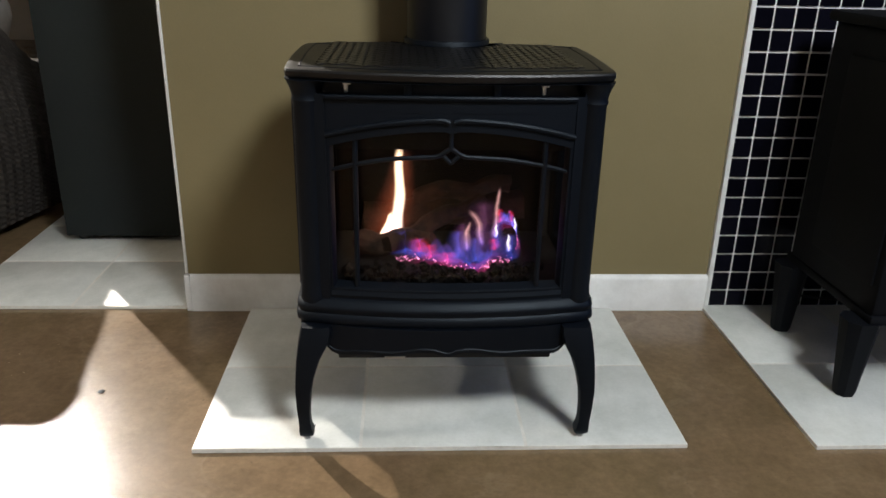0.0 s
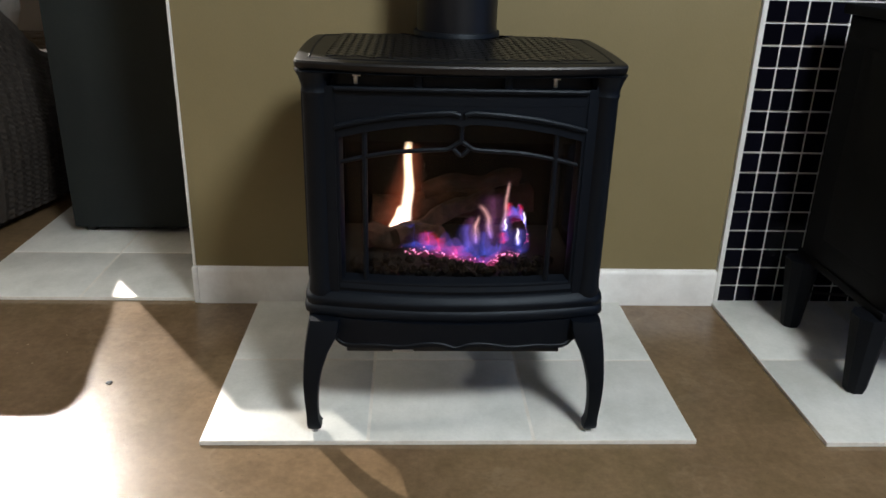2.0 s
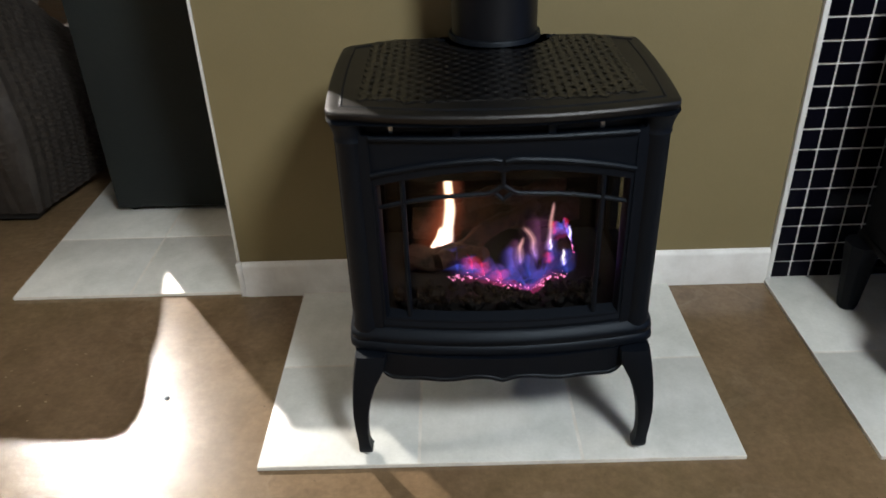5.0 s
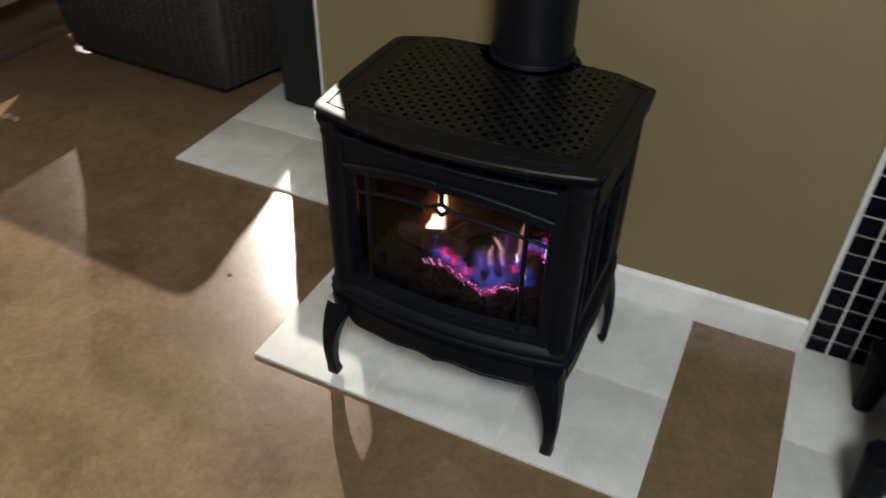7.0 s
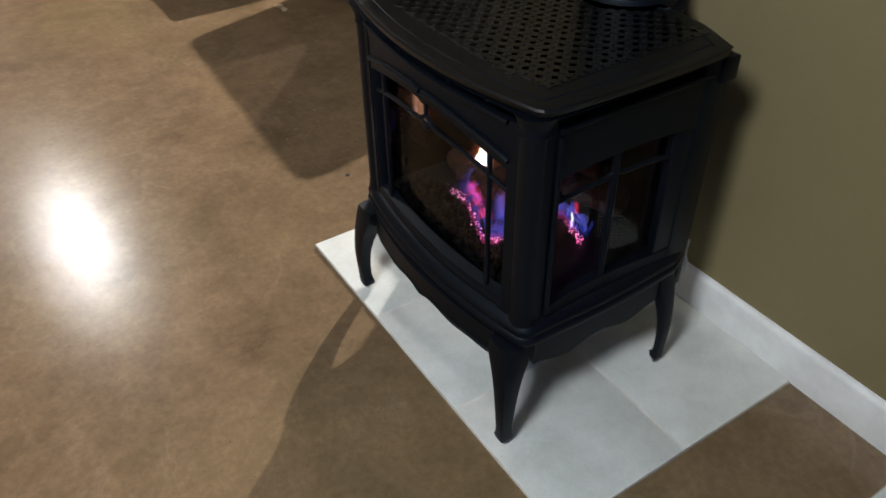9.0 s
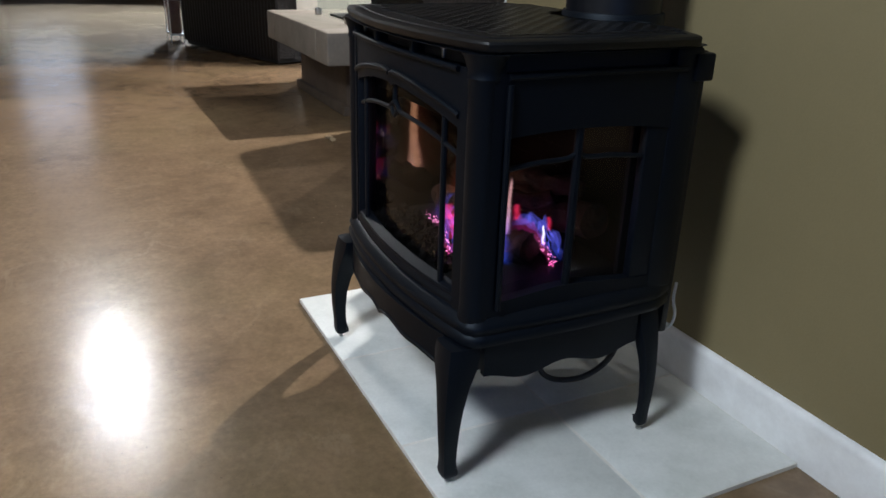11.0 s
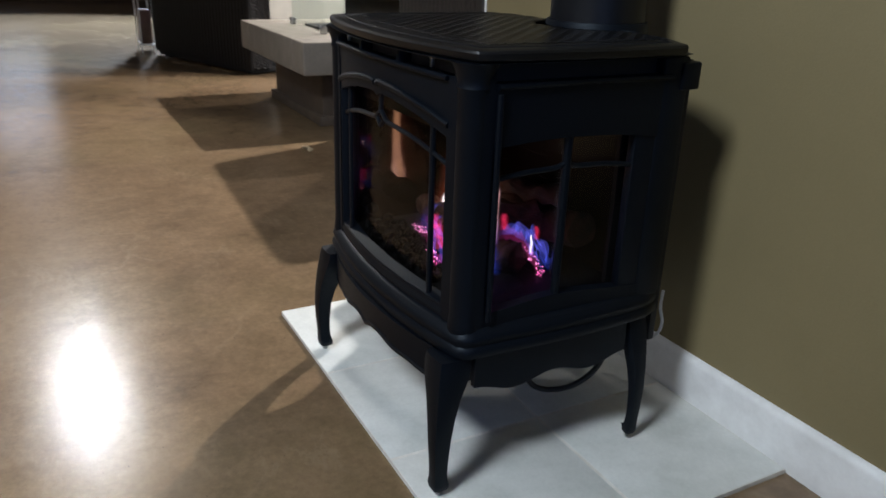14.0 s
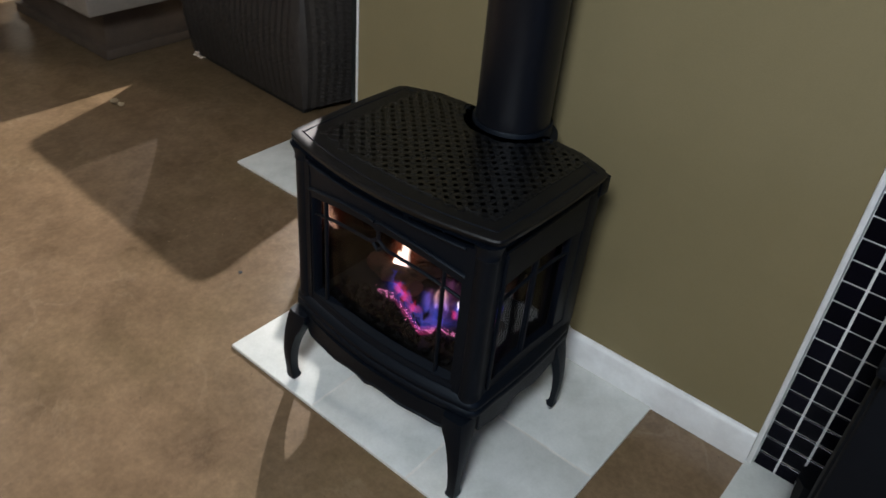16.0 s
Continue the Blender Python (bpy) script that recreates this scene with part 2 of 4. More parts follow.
M_LID = material("glossier_cast_lid", (0.0016, 0.0018, 0.0023), 0.44, spec=0.42, second=(0.0011, 0.0013, 0.0018), scale=9, mix=0.8, fine=300, bump=0.05, bump_scale=320, rough_vary=0.05)
M_GRILLE = material("worn_cast_lattice", (0.0013, 0.0016, 0.0022), 0.34, spec=0.75, scale=9, mix=0.8, fine=300, bump=0.05, bump_scale=320, rough_vary=0.06)
M_PIPE = material("black_stove_pipe", (0.004, 0.0045, 0.0065), 0.40, spec=0.4, scale=6, mix=0.5, fine=200, bump=0.04, bump_scale=300)
M_DARK = material("soot_black_steel", (0.008, 0.008, 0.008), 0.7, scale=10, mix=0.5, bump=0.05)
M_LINER = material("black_glass_liner", (0.003, 0.0028, 0.0026), 0.05, spec=0.6, scale=10, mix=0.5, bump=0.0, rough_vary=0.03)
M_LINER.node_tree.nodes["Principled BSDF"].inputs["IOR"].default_value = 1.7
M_LINER.node_tree.nodes["Principled BSDF"].inputs["Specular Tint"].default_value = (1.0, 0.66, 0.50, 1)
M_BACK = material("sooty_glass_back", (0.003, 0.002, 0.0016), 0.5, spec=0.1, second=(0.009, 0.0045, 0.0028), scale=14, mix=0.8, bump=0.03, bump_scale=20)
# charred logs; the red in the base colour stands in for light from the flame
M_LOG = material("firelit_charred_log", (0.095, 0.038, 0.021), 0.9, second=(0.018, 0.012, 0.009), scale=26, mix=1.0, fine=120, bump=0.7, bump_scale=45)
M_COAL = material("charcoal_lumps", (0.0022, 0.0021, 0.0021), 0.6, spec=0.18, second=(0.005, 0.0045, 0.004), scale=40, mix=0.8, bump=0.5, bump_scale=90, vary=0.4)
M_STEEL = material("bright_steel", (0.55, 0.55, 0.54), 0.32, 1.0, scale=30, mix=0.4)
M_WICKER = material("dark_woven_resin", (0.036, 0.031, 0.027), 0.5, second=(0.018, 0.015, 0.013), scale=40, mix=0.8, fine=200, bump=0.15, bump_scale=150)
# darker copy of the woven resin: the loveseat's shade put into its colour
M_WICKER_SHADED = material("shaded_woven_resin", (0.012, 0.010, 0.009), 0.6, spec=0.3, second=(0.007, 0.006, 0.005), scale=40, mix=0.8, fine=200, bump=0.15, bump_scale=150)
M_CUSHION = material("grey_cushion_cloth", (0.24, 0.23, 0.22), 0.9, second=(0.16, 0.155, 0.15), scale=18, mix=0.8, fine=300, bump=0.2, bump_scale=300)
M_PALE_CUSHION = material("cream_cushion_cloth", (0.72, 0.68, 0.58), 0.9, scale=18, mix=0.3, fine=300, bump=0.2, bump_scale=300)
M_STONE = material("cast_stone_slab", (0.235, 0.205, 0.165), 0.7, second=(0.175, 0.152, 0.122), scale=9, mix=0.8, fine=120, bump=0.15, bump_scale=70)
M_STONE_DARK = material("brown_stone_base", (0.095, 0.068, 0.045), 0.7, second=(0.060, 0.043, 0.030), scale=9, mix=0.8, bump=0.2)
M_MATT_BLACK = material("matt_black_panel", (0.0020, 0.0026, 0.0044), 0.65, spec=0.15, second=(0.003, 0.004, 0.006), scale=5, mix=0.9, bump=0.03, bump_scale=200)
M_CABINET = material("teal_black_panel", (0.011, 0.0145, 0.0155), 0.72, spec=0.3, second=(0.015, 0.020, 0.019), scale=5, mix=0.9, bump=0.03, bump_scale=200)
M_BROWN = material("dark_brown_panel", (0.11, 0.06, 0.035), 0.5, second=(0.06, 0.035, 0.022), scale=5, mix=0.8)
M_RUBBER = material("black_rubber", (0.012, 0.012, 0.012), 0.5, scale=20, mix=0.3)
M_PAPER = material("white_paper", (0.75, 0.75, 0.72), 0.8, scale=20, mix=0.2, bump=0)
M_PEBBLE = material("pale_pebble", (0.40, 0.31, 0.18), 0.7, second=(0.26, 0.19, 0.11), scale=60, mix=0.8)
M_RED = material("faded_red_print", (0.10, 0.035, 0.022), 0.5, second=(0.13, 0.085, 0.05), scale=18, mix=1.0, bump=0)
M_GLASS = clear_glass("stove_glass", (0.78, 0.77, 0.76))
M_GUARD = clear_glass("clear_guard_glass", (0.95, 0.97, 0.96))
M_FLAME = glow("yellow_flame", (1.0, 0.70, 0.60), (1.0, 0.66, 0.40), 5.5, 0.0, 0.2, 0.75)
M_FLAME_GLOW = glow("orange_flame_glow", (0.85, 0.16, 0.06), (0.9, 0.22, 0.10), 0.30, 0.2, 0.1, 1.0, True)
M_FLAME_PINK = glow("pale_pink_flame", (0.36, 0.20, 0.80), (1.0, 0.50, 0.46), 0.72, 0.15, 0.15, 1.0, True)
M_FLAME_HAZE = glow("violet_flame_haze", (0.30, 0.13, 0.60), (0.42, 0.13, 0.32), 0.20, 0.2, 0.1, 1.0, True)
M_FLAME_WHITE = glow("white_flame_tip", (0.35, 0.30, 1.0), (1.0, 0.85, 0.80), 1.8, 0.05, 0.0, 1.0, True)
M_FLAME_BLUE = glow("blue_flame", (0.09, 0.14, 0.95), (0.24, 0.12, 0.60), 0.34, 0.30, 0.30, 0.6, True)
M_FLAME_SIDE = glow("bright_blue_flame", (0.06, 0.12, 1.0), (0.16, 0.15, 0.85), 0.46, 0.2, 0.1, 0.6, True)
M_FLAME_BLUE_PUFF = glow("deep_blue_flame", (0.07, 0.13, 0.90), (0.13, 0.12, 0.70), 0.38, 0.2, 0.0, 1.0, True)
M_EMBER = glow("pink_ember", (1.0, 0.12, 0.40), (1.0, 0.30, 0.55), 4.2)
M_EMBER_HALO = glow("pink_ember_bloom", (0.95, 0.05, 0.28), (0.70, 0.05, 0.30), 0.42, 0.2, 0.2, 0.8, True)
M_EMBER_RED = glow("red_ember", (1.0, 0.035, 0.10), (0.9, 0.03, 0.10), 0.58, 0.15, 0.0, 1.0, True)
M_LENS = glow("lamp_lens", (1.0, 0.88, 0.7), (1.0, 0.88, 0.7), 12.0)


# ---- mesh helpers ----
def finish(bm, name, mat, angle=35):
    bmesh.ops.recalc_face_normals(bm, faces=bm.faces)
    me = bpy.data.meshes.new(name)
    bm.to_mesh(me)
    bm.free()
    me.materials.append(mat)
    for f in me.polygons:
        f.use_smooth = True
    me.set_sharp_from_angle(angle=radians(angle))
    return me


def part(name, bm, mat, parent=None, label="", angle=35):
    ob = new(name, finish(bm, name, mat, angle))
    if parent:
        ob.parent = parent
    if label:
        tagged(ob, label)
    return ob


def thing(name, at, label, category, group="", kind=""):
    ob = new(name)
    ob.location = at
    ob.empty_display_size = 0.1
    return tagged(ob, label, category, group, kind)


def box(bm, x0, x1, y0, y1, z0, z1, bevel=0.0, segments=2):
    v = bmesh.ops.create_cube(bm, size=1.0)["verts"]
    for p in v:
        p.co = Vector(((x0 + x1) / 2 + p.co.x * (x1 - x0), (y0 + y1) / 2 + p.co.y * (y1 - y0), (z0 + z1) / 2 + p.co.z * (z1 - z0)))
    if bevel:
        edges = list({e for p in v for e in p.link_edges})
        bmesh.ops.bevel(bm, geom=edges, offset=bevel, segments=segments, profile=0.5, affect="EDGES")
    return bm


def a_box(x0, x1, y0, y1, z0, z1, bevel=0.0, segments=2):
    return box(bmesh.new(), x0, x1, y0, y1, z0, z1, bevel, segments)


def loft(bm, rings, closed=True, caps=True, loop=False):
    """Skin through rings of equal count; loop joins the last ring to the first."""
    rows = [[bm.verts.new(p) for p in r] for r in rings]
    n = len(rows[0])
    pairs = list(zip(rows, rows[1:])) + ([(rows[-1], rows[0])] if loop else [])
    for a, b in pairs:
        for i in range(n if closed else n - 1):
            j = (i + 1) % n
            bm.faces.new((a[i], a[j], b[j], b[i]))
    if caps and closed and not loop:
        bm.faces.new(rows[0][::-1])
        bm.faces.new(rows[-1])
    return bm


def tube(bm, pts, r, sides=8, caps=True):
    pts = [Vector(p) for p in pts]
    rad = r if isinstance(r, (list, tuple)) else [r] * len(pts)
    rings, up = [], Vector((0.13, 0.21, 0.97))
    for i, p in enumerate(pts):
        d = (pts[min(i + 1, len(pts) - 1)] - pts[max(i - 1, 0)]).normalized()
        a = d.cross(up)
        if a.length < 0.1:
            a = d.cross(Vector((1, 0, 0)))
        a.normalize()
        b = a.cross(d).normalized()
        rings.append([p + (a * math.cos(k * math.tau / sides) + b * math.sin(k * math.tau / sides)) * rad[i] for k in range(sides)])
    return loft(bm, rings, caps=caps)


def lathe(bm, cx, cy, profile, sides=24, caps=True):
    return loft(bm, [[(cx + r * math.cos(k * math.tau / sides), cy + r * math.sin(k * math.tau / sides), z) for k in range(sides)] for r, z in profile], caps=caps)


def smooth_path(pts, n=8):
    """Catmull-Rom through the points."""
    p = [Vector(q) for q in pts]
    p = [p[0] * 2 - p[1]] + p + [p[-1] * 2 - p[-2]]
    out = []
    for i in range(1, len(p) - 2):
        for k in range(n):
            t = k / n
            out.append(0.5 * (2 * p[i] + (p[i + 1] - p[i - 1]) * t + (2 * p[i - 1] - 5 * p[i] + 4 * p[i + 1] - p[i + 2]) * t * t + (3 * p[i] - p[i - 1] - 3 * p[i + 1] + p[i + 2]) * t ** 3))
    return out + [p[-2]]


def offset_outline(pts, off):
    out, n = [], len(pts)
    for i in range(n):
        a, b = Vector(pts[i - 1]), Vector(pts[(i + 1) % n])
        d = (b - a).normalized()
        out.append(Vector(pts[i]) + Vector((d.y, -d.x)) * off)
    return out


def sweep_outline(bm, pts, profile, top=True, bottom=True):
    """Carry a profile of (outward offset, height) round a plan outline that runs anticlockwise."""
    rings = [[(q.x, q.y, z) for q in offset_outline(pts, off)] for off, z in profile]
    loft(bm, rings, caps=False)
    bm.verts.ensure_lookup_table()
    n = len(pts)
    if bottom:
        bm.faces.new([bm.verts[len(bm.verts) - n * len(profile) + i] for i in range(n)][::-1])
    if top:
        bm.faces.new([bm.verts[len(bm.verts) - n + i] for i in range(n)])
    return bm


# ---- structure ----
X_END, X_WALL_R = -0.657, 0.766
floor = tagged(new("floor", finish(a_box(-12, 4, -5.2, 6.2, -0.12, 0.0), "floor", M_FLOOR)), "brown stained concrete floor with a glossy sealed finish", "floor", kind="structure")


def wall(name, x0, x1, y0, y1, z0, z1, mat, label):
    return tagged(new(name, finish(a_box(x0, x1, y0, y1, z0, z1), name, mat)), label, "wall", kind="structure")


wall_north = wall("wall_north", X_END - 0.006, X_WALL_R, 0.014, 0.13, 0, 3.3, M_WALL, "olive painted wall behind the stove")
wall("wall_mosaic", X_WALL_R + 0.016, 4.0, 0.022, 0.13, 0, 3.3, M_MOSAIC_GROUT, "white grouted wall faced with small black tiles")
wall("wall_back", -12.0, 4.0, 6.2, 6.32, 0, 3.3, M_WALL_PALE, "dim taupe painted back wall of the showroom")
wall("wall_west_base", -11.32, -11.2, -5.2, 6.2, 0, 1.1, M_BROWN, "dark brown panelled far wall")
wall("wall_west_pier", -11.2, -11.05, -2.6, -1.71, 0, 3.3, M_TRIM, "pale column against the far wall")


def wall_with_window(name, axis, at, thick, a0, a1, w0, w1, s0, s1, mat, label, z_low=0.0):
    bm = bmesh.new()
    for p0, p1, q0, q1 in ((a0, w0, z_low, 3.3), (w1, a1, z_low, 3.3), (w0, w1, z_low, s0), (w0, w1, s1, 3.3)):
        if q1 - q0 > 0.01:
            if axis == "x":
                box(bm, p0, p1, at, at + thick, q0, q1)
            else:
                box(bm, at, at + thick, p0, p1, q0, q1)
    return tagged(new(name, finish(bm, name, mat)), label, "wall", kind="structure")


# unseen; its pale tone works as a reflector for the stove's front
wall("wall_south", -12, 4.0, -5.32, -5.2, 0, 3.3, M_WALL_BOUNCE, "unseen taupe wall behind the walk, kept pale to bounce fill")
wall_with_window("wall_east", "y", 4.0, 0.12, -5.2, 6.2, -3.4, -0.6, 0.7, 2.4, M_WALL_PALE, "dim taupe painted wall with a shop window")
wall_with_window("wall_west", "y", -11.32, 0.12, -5.2, 6.2, -1.65, -0.85, 1.1, 1.9, M_WALL_PALE, "dim taupe painted far wall with a window", 1.1)
tagged(new("ceiling", finish(a_box(-12, 4.12, -5.32, 6.32, 3.3, 3.4), "ceiling", M_CEILING)), "unseen ceiling, kept white to bounce fill", "ceiling", kind="structure")

# skirting board with a rounded top and its mitred return
bm = bmesh.new()
prof = [(0.0, 0.0), (0.0, 0.092), (0.003, 0.101), (0.008, 0.105), (0.0135, 0.106), (0.0135, 0.0)]
loft(bm, [[(x, y, z) for y, z in prof] for x in (X_END, X_WALL_R)])
tagged(new("baseboard", finish(bm, "baseboard", M_TRIM)), "white painted baseboard along the olive wall", "baseboard", kind="structure")
bm = a_box(X_END - 0.013, X_END - 0.006, 0.010, 0.134, 0.108, 3.3, 0.002)
tagged(new("trim_left", finish(bm, "trim_left", M_TRIM)), "narrow white corner trim on the wall's end", "trim", kind="structure")
bm = a_box(X_END - 0.016, X_END - 0.001, 0.0, 0.134, 0.0, 0.106, 0.003)
tagged(new("baseboard_return", finish(bm, "baseboard_return", M_TRIM)), "short white baseboard return on the wall's end", "baseboard", kind="structure")
bm = a_box(X_WALL_R + 0.001, X_WALL_R + 0.015, 0.002, 0.12, 0.0, 3.3, 0.003)
tagged(new("trim_right", finish(bm, "trim_right", M_TRIM)), "narrow white edge strip beside the black tiles", "trim", kind="structure")


# ---- hearth pads ----
def hearth(name, x0, y0, cols, rows, w, d, label):
    root = thing(name, (x0, y0, 0), label, "hearth", "tiled hearths")
    part("grout_bed", a_box(0.002, cols * w - 0.002, 0.002, rows * d - 0.002, 0.0005, 0.0093), M_GROUT, root, "pale grout")
    me = finish(a_box(-w / 2 + 0.0032, w / 2 - 0.0032, -d / 2 + 0.0032, d / 2 - 0.0032, 0.001, 0.010, 0.0015), "tile", M_TILE)
    for i in range(cols):
        for j in range(rows):
            t = new("tile", me)
            t.parent = root
            t.location = ((i + 0.5) * w, (j + 0.5) * d, random.uniform(-0.0004, 0.0004))
            t.rotation_euler.z = random.choice((0, math.pi)) 
    return root


hearth("hearth_pad", -0.5, -0.642, 3, 2, 1 / 3, 0.3205, "pale grey-green square tiles laid as a low hearth under the stove")
hearth("hearth_pad", -1.317, 0.012, 2, 3, 0.331, 0.3215, "pale tiled hearth under the tall black cabinet")
hearth("hearth_pad", 0.762, -0.652, 4, 2, 1 / 3, 0.335, "pale tiled hearth under the neighbouring black stove")


# ---- the gas stove ----
def bow(x, depth=0.04):
    return -0.575 - depth * max(0.0, 1 - (x / 0.285) ** 2)


def body_outline():
    """Plan of the body, anticlockwise from the front left corner."""
    pts = [(-0.273 + 0.546 * i / 14, bow(-0.273 + 0.546 * i / 14, 0.034) + 0.002) for i in range(15)]
    pts += [(0.283, -0.566), (0.286, -0.550)]
    pts += [(0.284 + 0.008 * math.sin(math.pi * k / 8), -0.545 + 0.345 * k / 8) for k in range(1, 9)]
    pts += [(0.27, -0.165), (0.2, -0.140), (0.0, -0.135), (-0.2, -0.140), (-0.27, -0.165)]
    pts += [(-0.284 - 0.008 * math.sin(math.pi * k / 8), -0.2 - 0.345 * k / 8) for k in range(0, 8)]
    pts += [(-0.286, -0.550), (-0.283, -0.566)]
    return pts


def lid_outline():
    pts = [(-0.278 + 0.556 * i / 16, bow(-0.278 + 0.556 * i / 16, 0.041)) for i in range(17)]
    pts += [(0.288, -0.570), (0.293, -0.556)]
    pts += [(0.294 + 0.009 * math.sin(math.pi * k / 7 * 0.75), -0.556 + 0.345 * k / 7) for k in range(1, 8)]
    pts += [(0.297, -0.194), (0.21, -0.158), (0.117, -0.152)]
    pts += [(0.011 + 0.101 * math.cos(a), -0.150 + 0.101 * math.sin(a)) for a in [math.radians(-1 - 178 * k / 18) for k in range(19)]]
    pts += [(-0.095, -0.152), (-0.2, -0.158), (-0.287, -0.194)]
    pts += [(-0.294 - 0.009 * math.sin(math.pi * (7 - k) / 7 * 0.75), -0.211 - 0.345 * k / 7) for k in range(0, 7)]
    pts += [(-0.293, -0.556), (-0.288, -0.570)]
    return pts


def arch(x, low, high):
    """Height of a shallow arch between x = -0.225 and 0.225, with a small cusp in the middle."""
    h = low + (high - low) * (1 - (x / 0.225) ** 2)
    return h - 0.006 * max(0.0, 1 - abs(x) / 0.012)


def front_loft(bm, x0, x1, n, z_low, z_high, y_off, thick, depth=0.034):
    """A bowed front piece between two heights that may depend on x."""
    rings = []
    for i in range(n + 1):
        x = x0 + (x1 - x0) * i / n
        y = bow(x, depth) + y_off
        a, b = z_low(x), z_high(x)
        rings.append([(x, y, a), (x, y, b), (x, y + thick, b), (x, y + thick, a)])
    return loft(bm, rings)


def side_loft(bm, s, y0, y1, n, z_low, z_high, x_face, thick):
    rings = []
    for i in range(n + 1):
        y = y0 + (y1 - y0) * i / n
        a, b = z_low(y), z_high(y)
        rings.append([(s * x_face, y, a), (s * x_face, y, b), (s * (x_face - thick), y, b), (s * (x_face - thick), y, a)])
    return loft(bm, rings)


def leg_mesh(sx, sy, cx, cy, stout=1.0):
    """Cabriole leg: a broad knee at the top, a thin ankle and a curled toe. sx, sy: the way it swells outward."""
    rows = [(0.2595, 0.000, 0.0250), (0.245, 0.0015, 0.0265), (0.222, 0.007, 0.0252), (0.190, 0.0175, 0.0195), (0.155, 0.0245, 0.0158), (0.123, 0.0285, 0.0135),
            (0.085, 0.0295, 0.0116), (0.055, 0.0285, 0.0106), (0.042, 0.0275, 0.0112), (0.031, 0.0260, 0.0128), (0.023, 0.0255, 0.0120), (0.019, 0.0255, 0.008)]
    rings = []
    for z, out, w in rows:
        ring, w = [], w * stout
        for k in range(16):
            a = k * math.tau / 16
            c, s = math.cos(a), math.sin(a)
            f = 1 / (abs(c) ** 6.5 + abs(s) ** 6.5) ** (1 / 6.5)
            ring.append((cx + sx * out + w * c * f, cy + sy * out + w * s * f, z))
        rings.append(ring)
    bm = loft(bmesh.new(), rings)
    return bm


def bar(bm, pts, w=0.0055, d=0.007):
    """A cast glazing bar with a rounded section."""
    return tube(bm, pts, [w] * len(pts), 8)


def at_height(values, t):
    """Value at height t (0 to 1) of a short evenly spaced list."""
    f = t * (len(values) - 1)
    i = min(int(f), len(values) - 2)
    return values[i] + (values[i + 1] - values[i]) * (f - i)


def flame(bm, base, height, halves, shift, turns=(12, 102), n=20, m=6):
    """A tongue of fire: thin curved sheets crossing on its axis. halves: half widths from foot to tip; shift: sideways drift."""
    uv = bm.loops.layers.uv.verify()
    for turn in turns:
        dx, dy = math.cos(radians(turn)), math.sin(radians(turn))
        rows = []
        for i in range(n + 1):
            t = i / n
            w = at_height(halves, t) * (1 + 0.12 * noise.noise(Vector((t * 5, turn, base[0] * 50))))
            x = base[0] + at_height(shift, t) + 0.0012 * math.sin(t * 11 + base[0] * 90)
            row = []
            for j in range(m + 1):
                u = j / m
                bow = 0.25 * w * (2 * u - 1) ** 2
                row.append((bm.verts.new((x + (2 * u - 1) * w * dx - bow * dy, base[1] + (2 * u - 1) * w * dy + bow * dx, base[2] + height * t)), u, t))
            rows.append(row)
        for a, b in zip(rows, rows[1:]):
            for j in range(m):
                quad = (a[j], a[j + 1], b[j + 1], b[j])
                f = bm.faces.new([q[0] for q in quad])
                for loop, q in zip(f.loops, quad):
                    loop[uv].uv = (q[1], q[2])
    return bm


def lump(bm, c, r, seed, squash=0.8):
    v = bmesh.ops.create_icosphere(bm, subdivisions=1, radius=r)["verts"]
    rnd = random.Random(seed)
    for p in v:
        p.co = Vector(c) + Vector((p.co.x, p.co.y, p.co.z * squash)) * rnd.uniform(0.65, 1.25)
    return bm


def log_mesh(a, b, r0, r1, seed):
    a, b = Vector(a), Vector(b)
    pts = [a.lerp(b, i / 12) + Vector((0, 0, 0.006 * math.sin(i * 0.9 + seed))) for i in range(13)]
    bm = tube(bmesh.new(), pts, [r0 + (r1 - r0) * i / 12 for i in range(13)], 14)
    for v in bm.verts:
        v.co += noise.noise_vector(v.co * 38 + Vector((seed, 0, 0))) * 0.0065 + noise.noise_vector(v.co * 110) * 0.002
    return bm


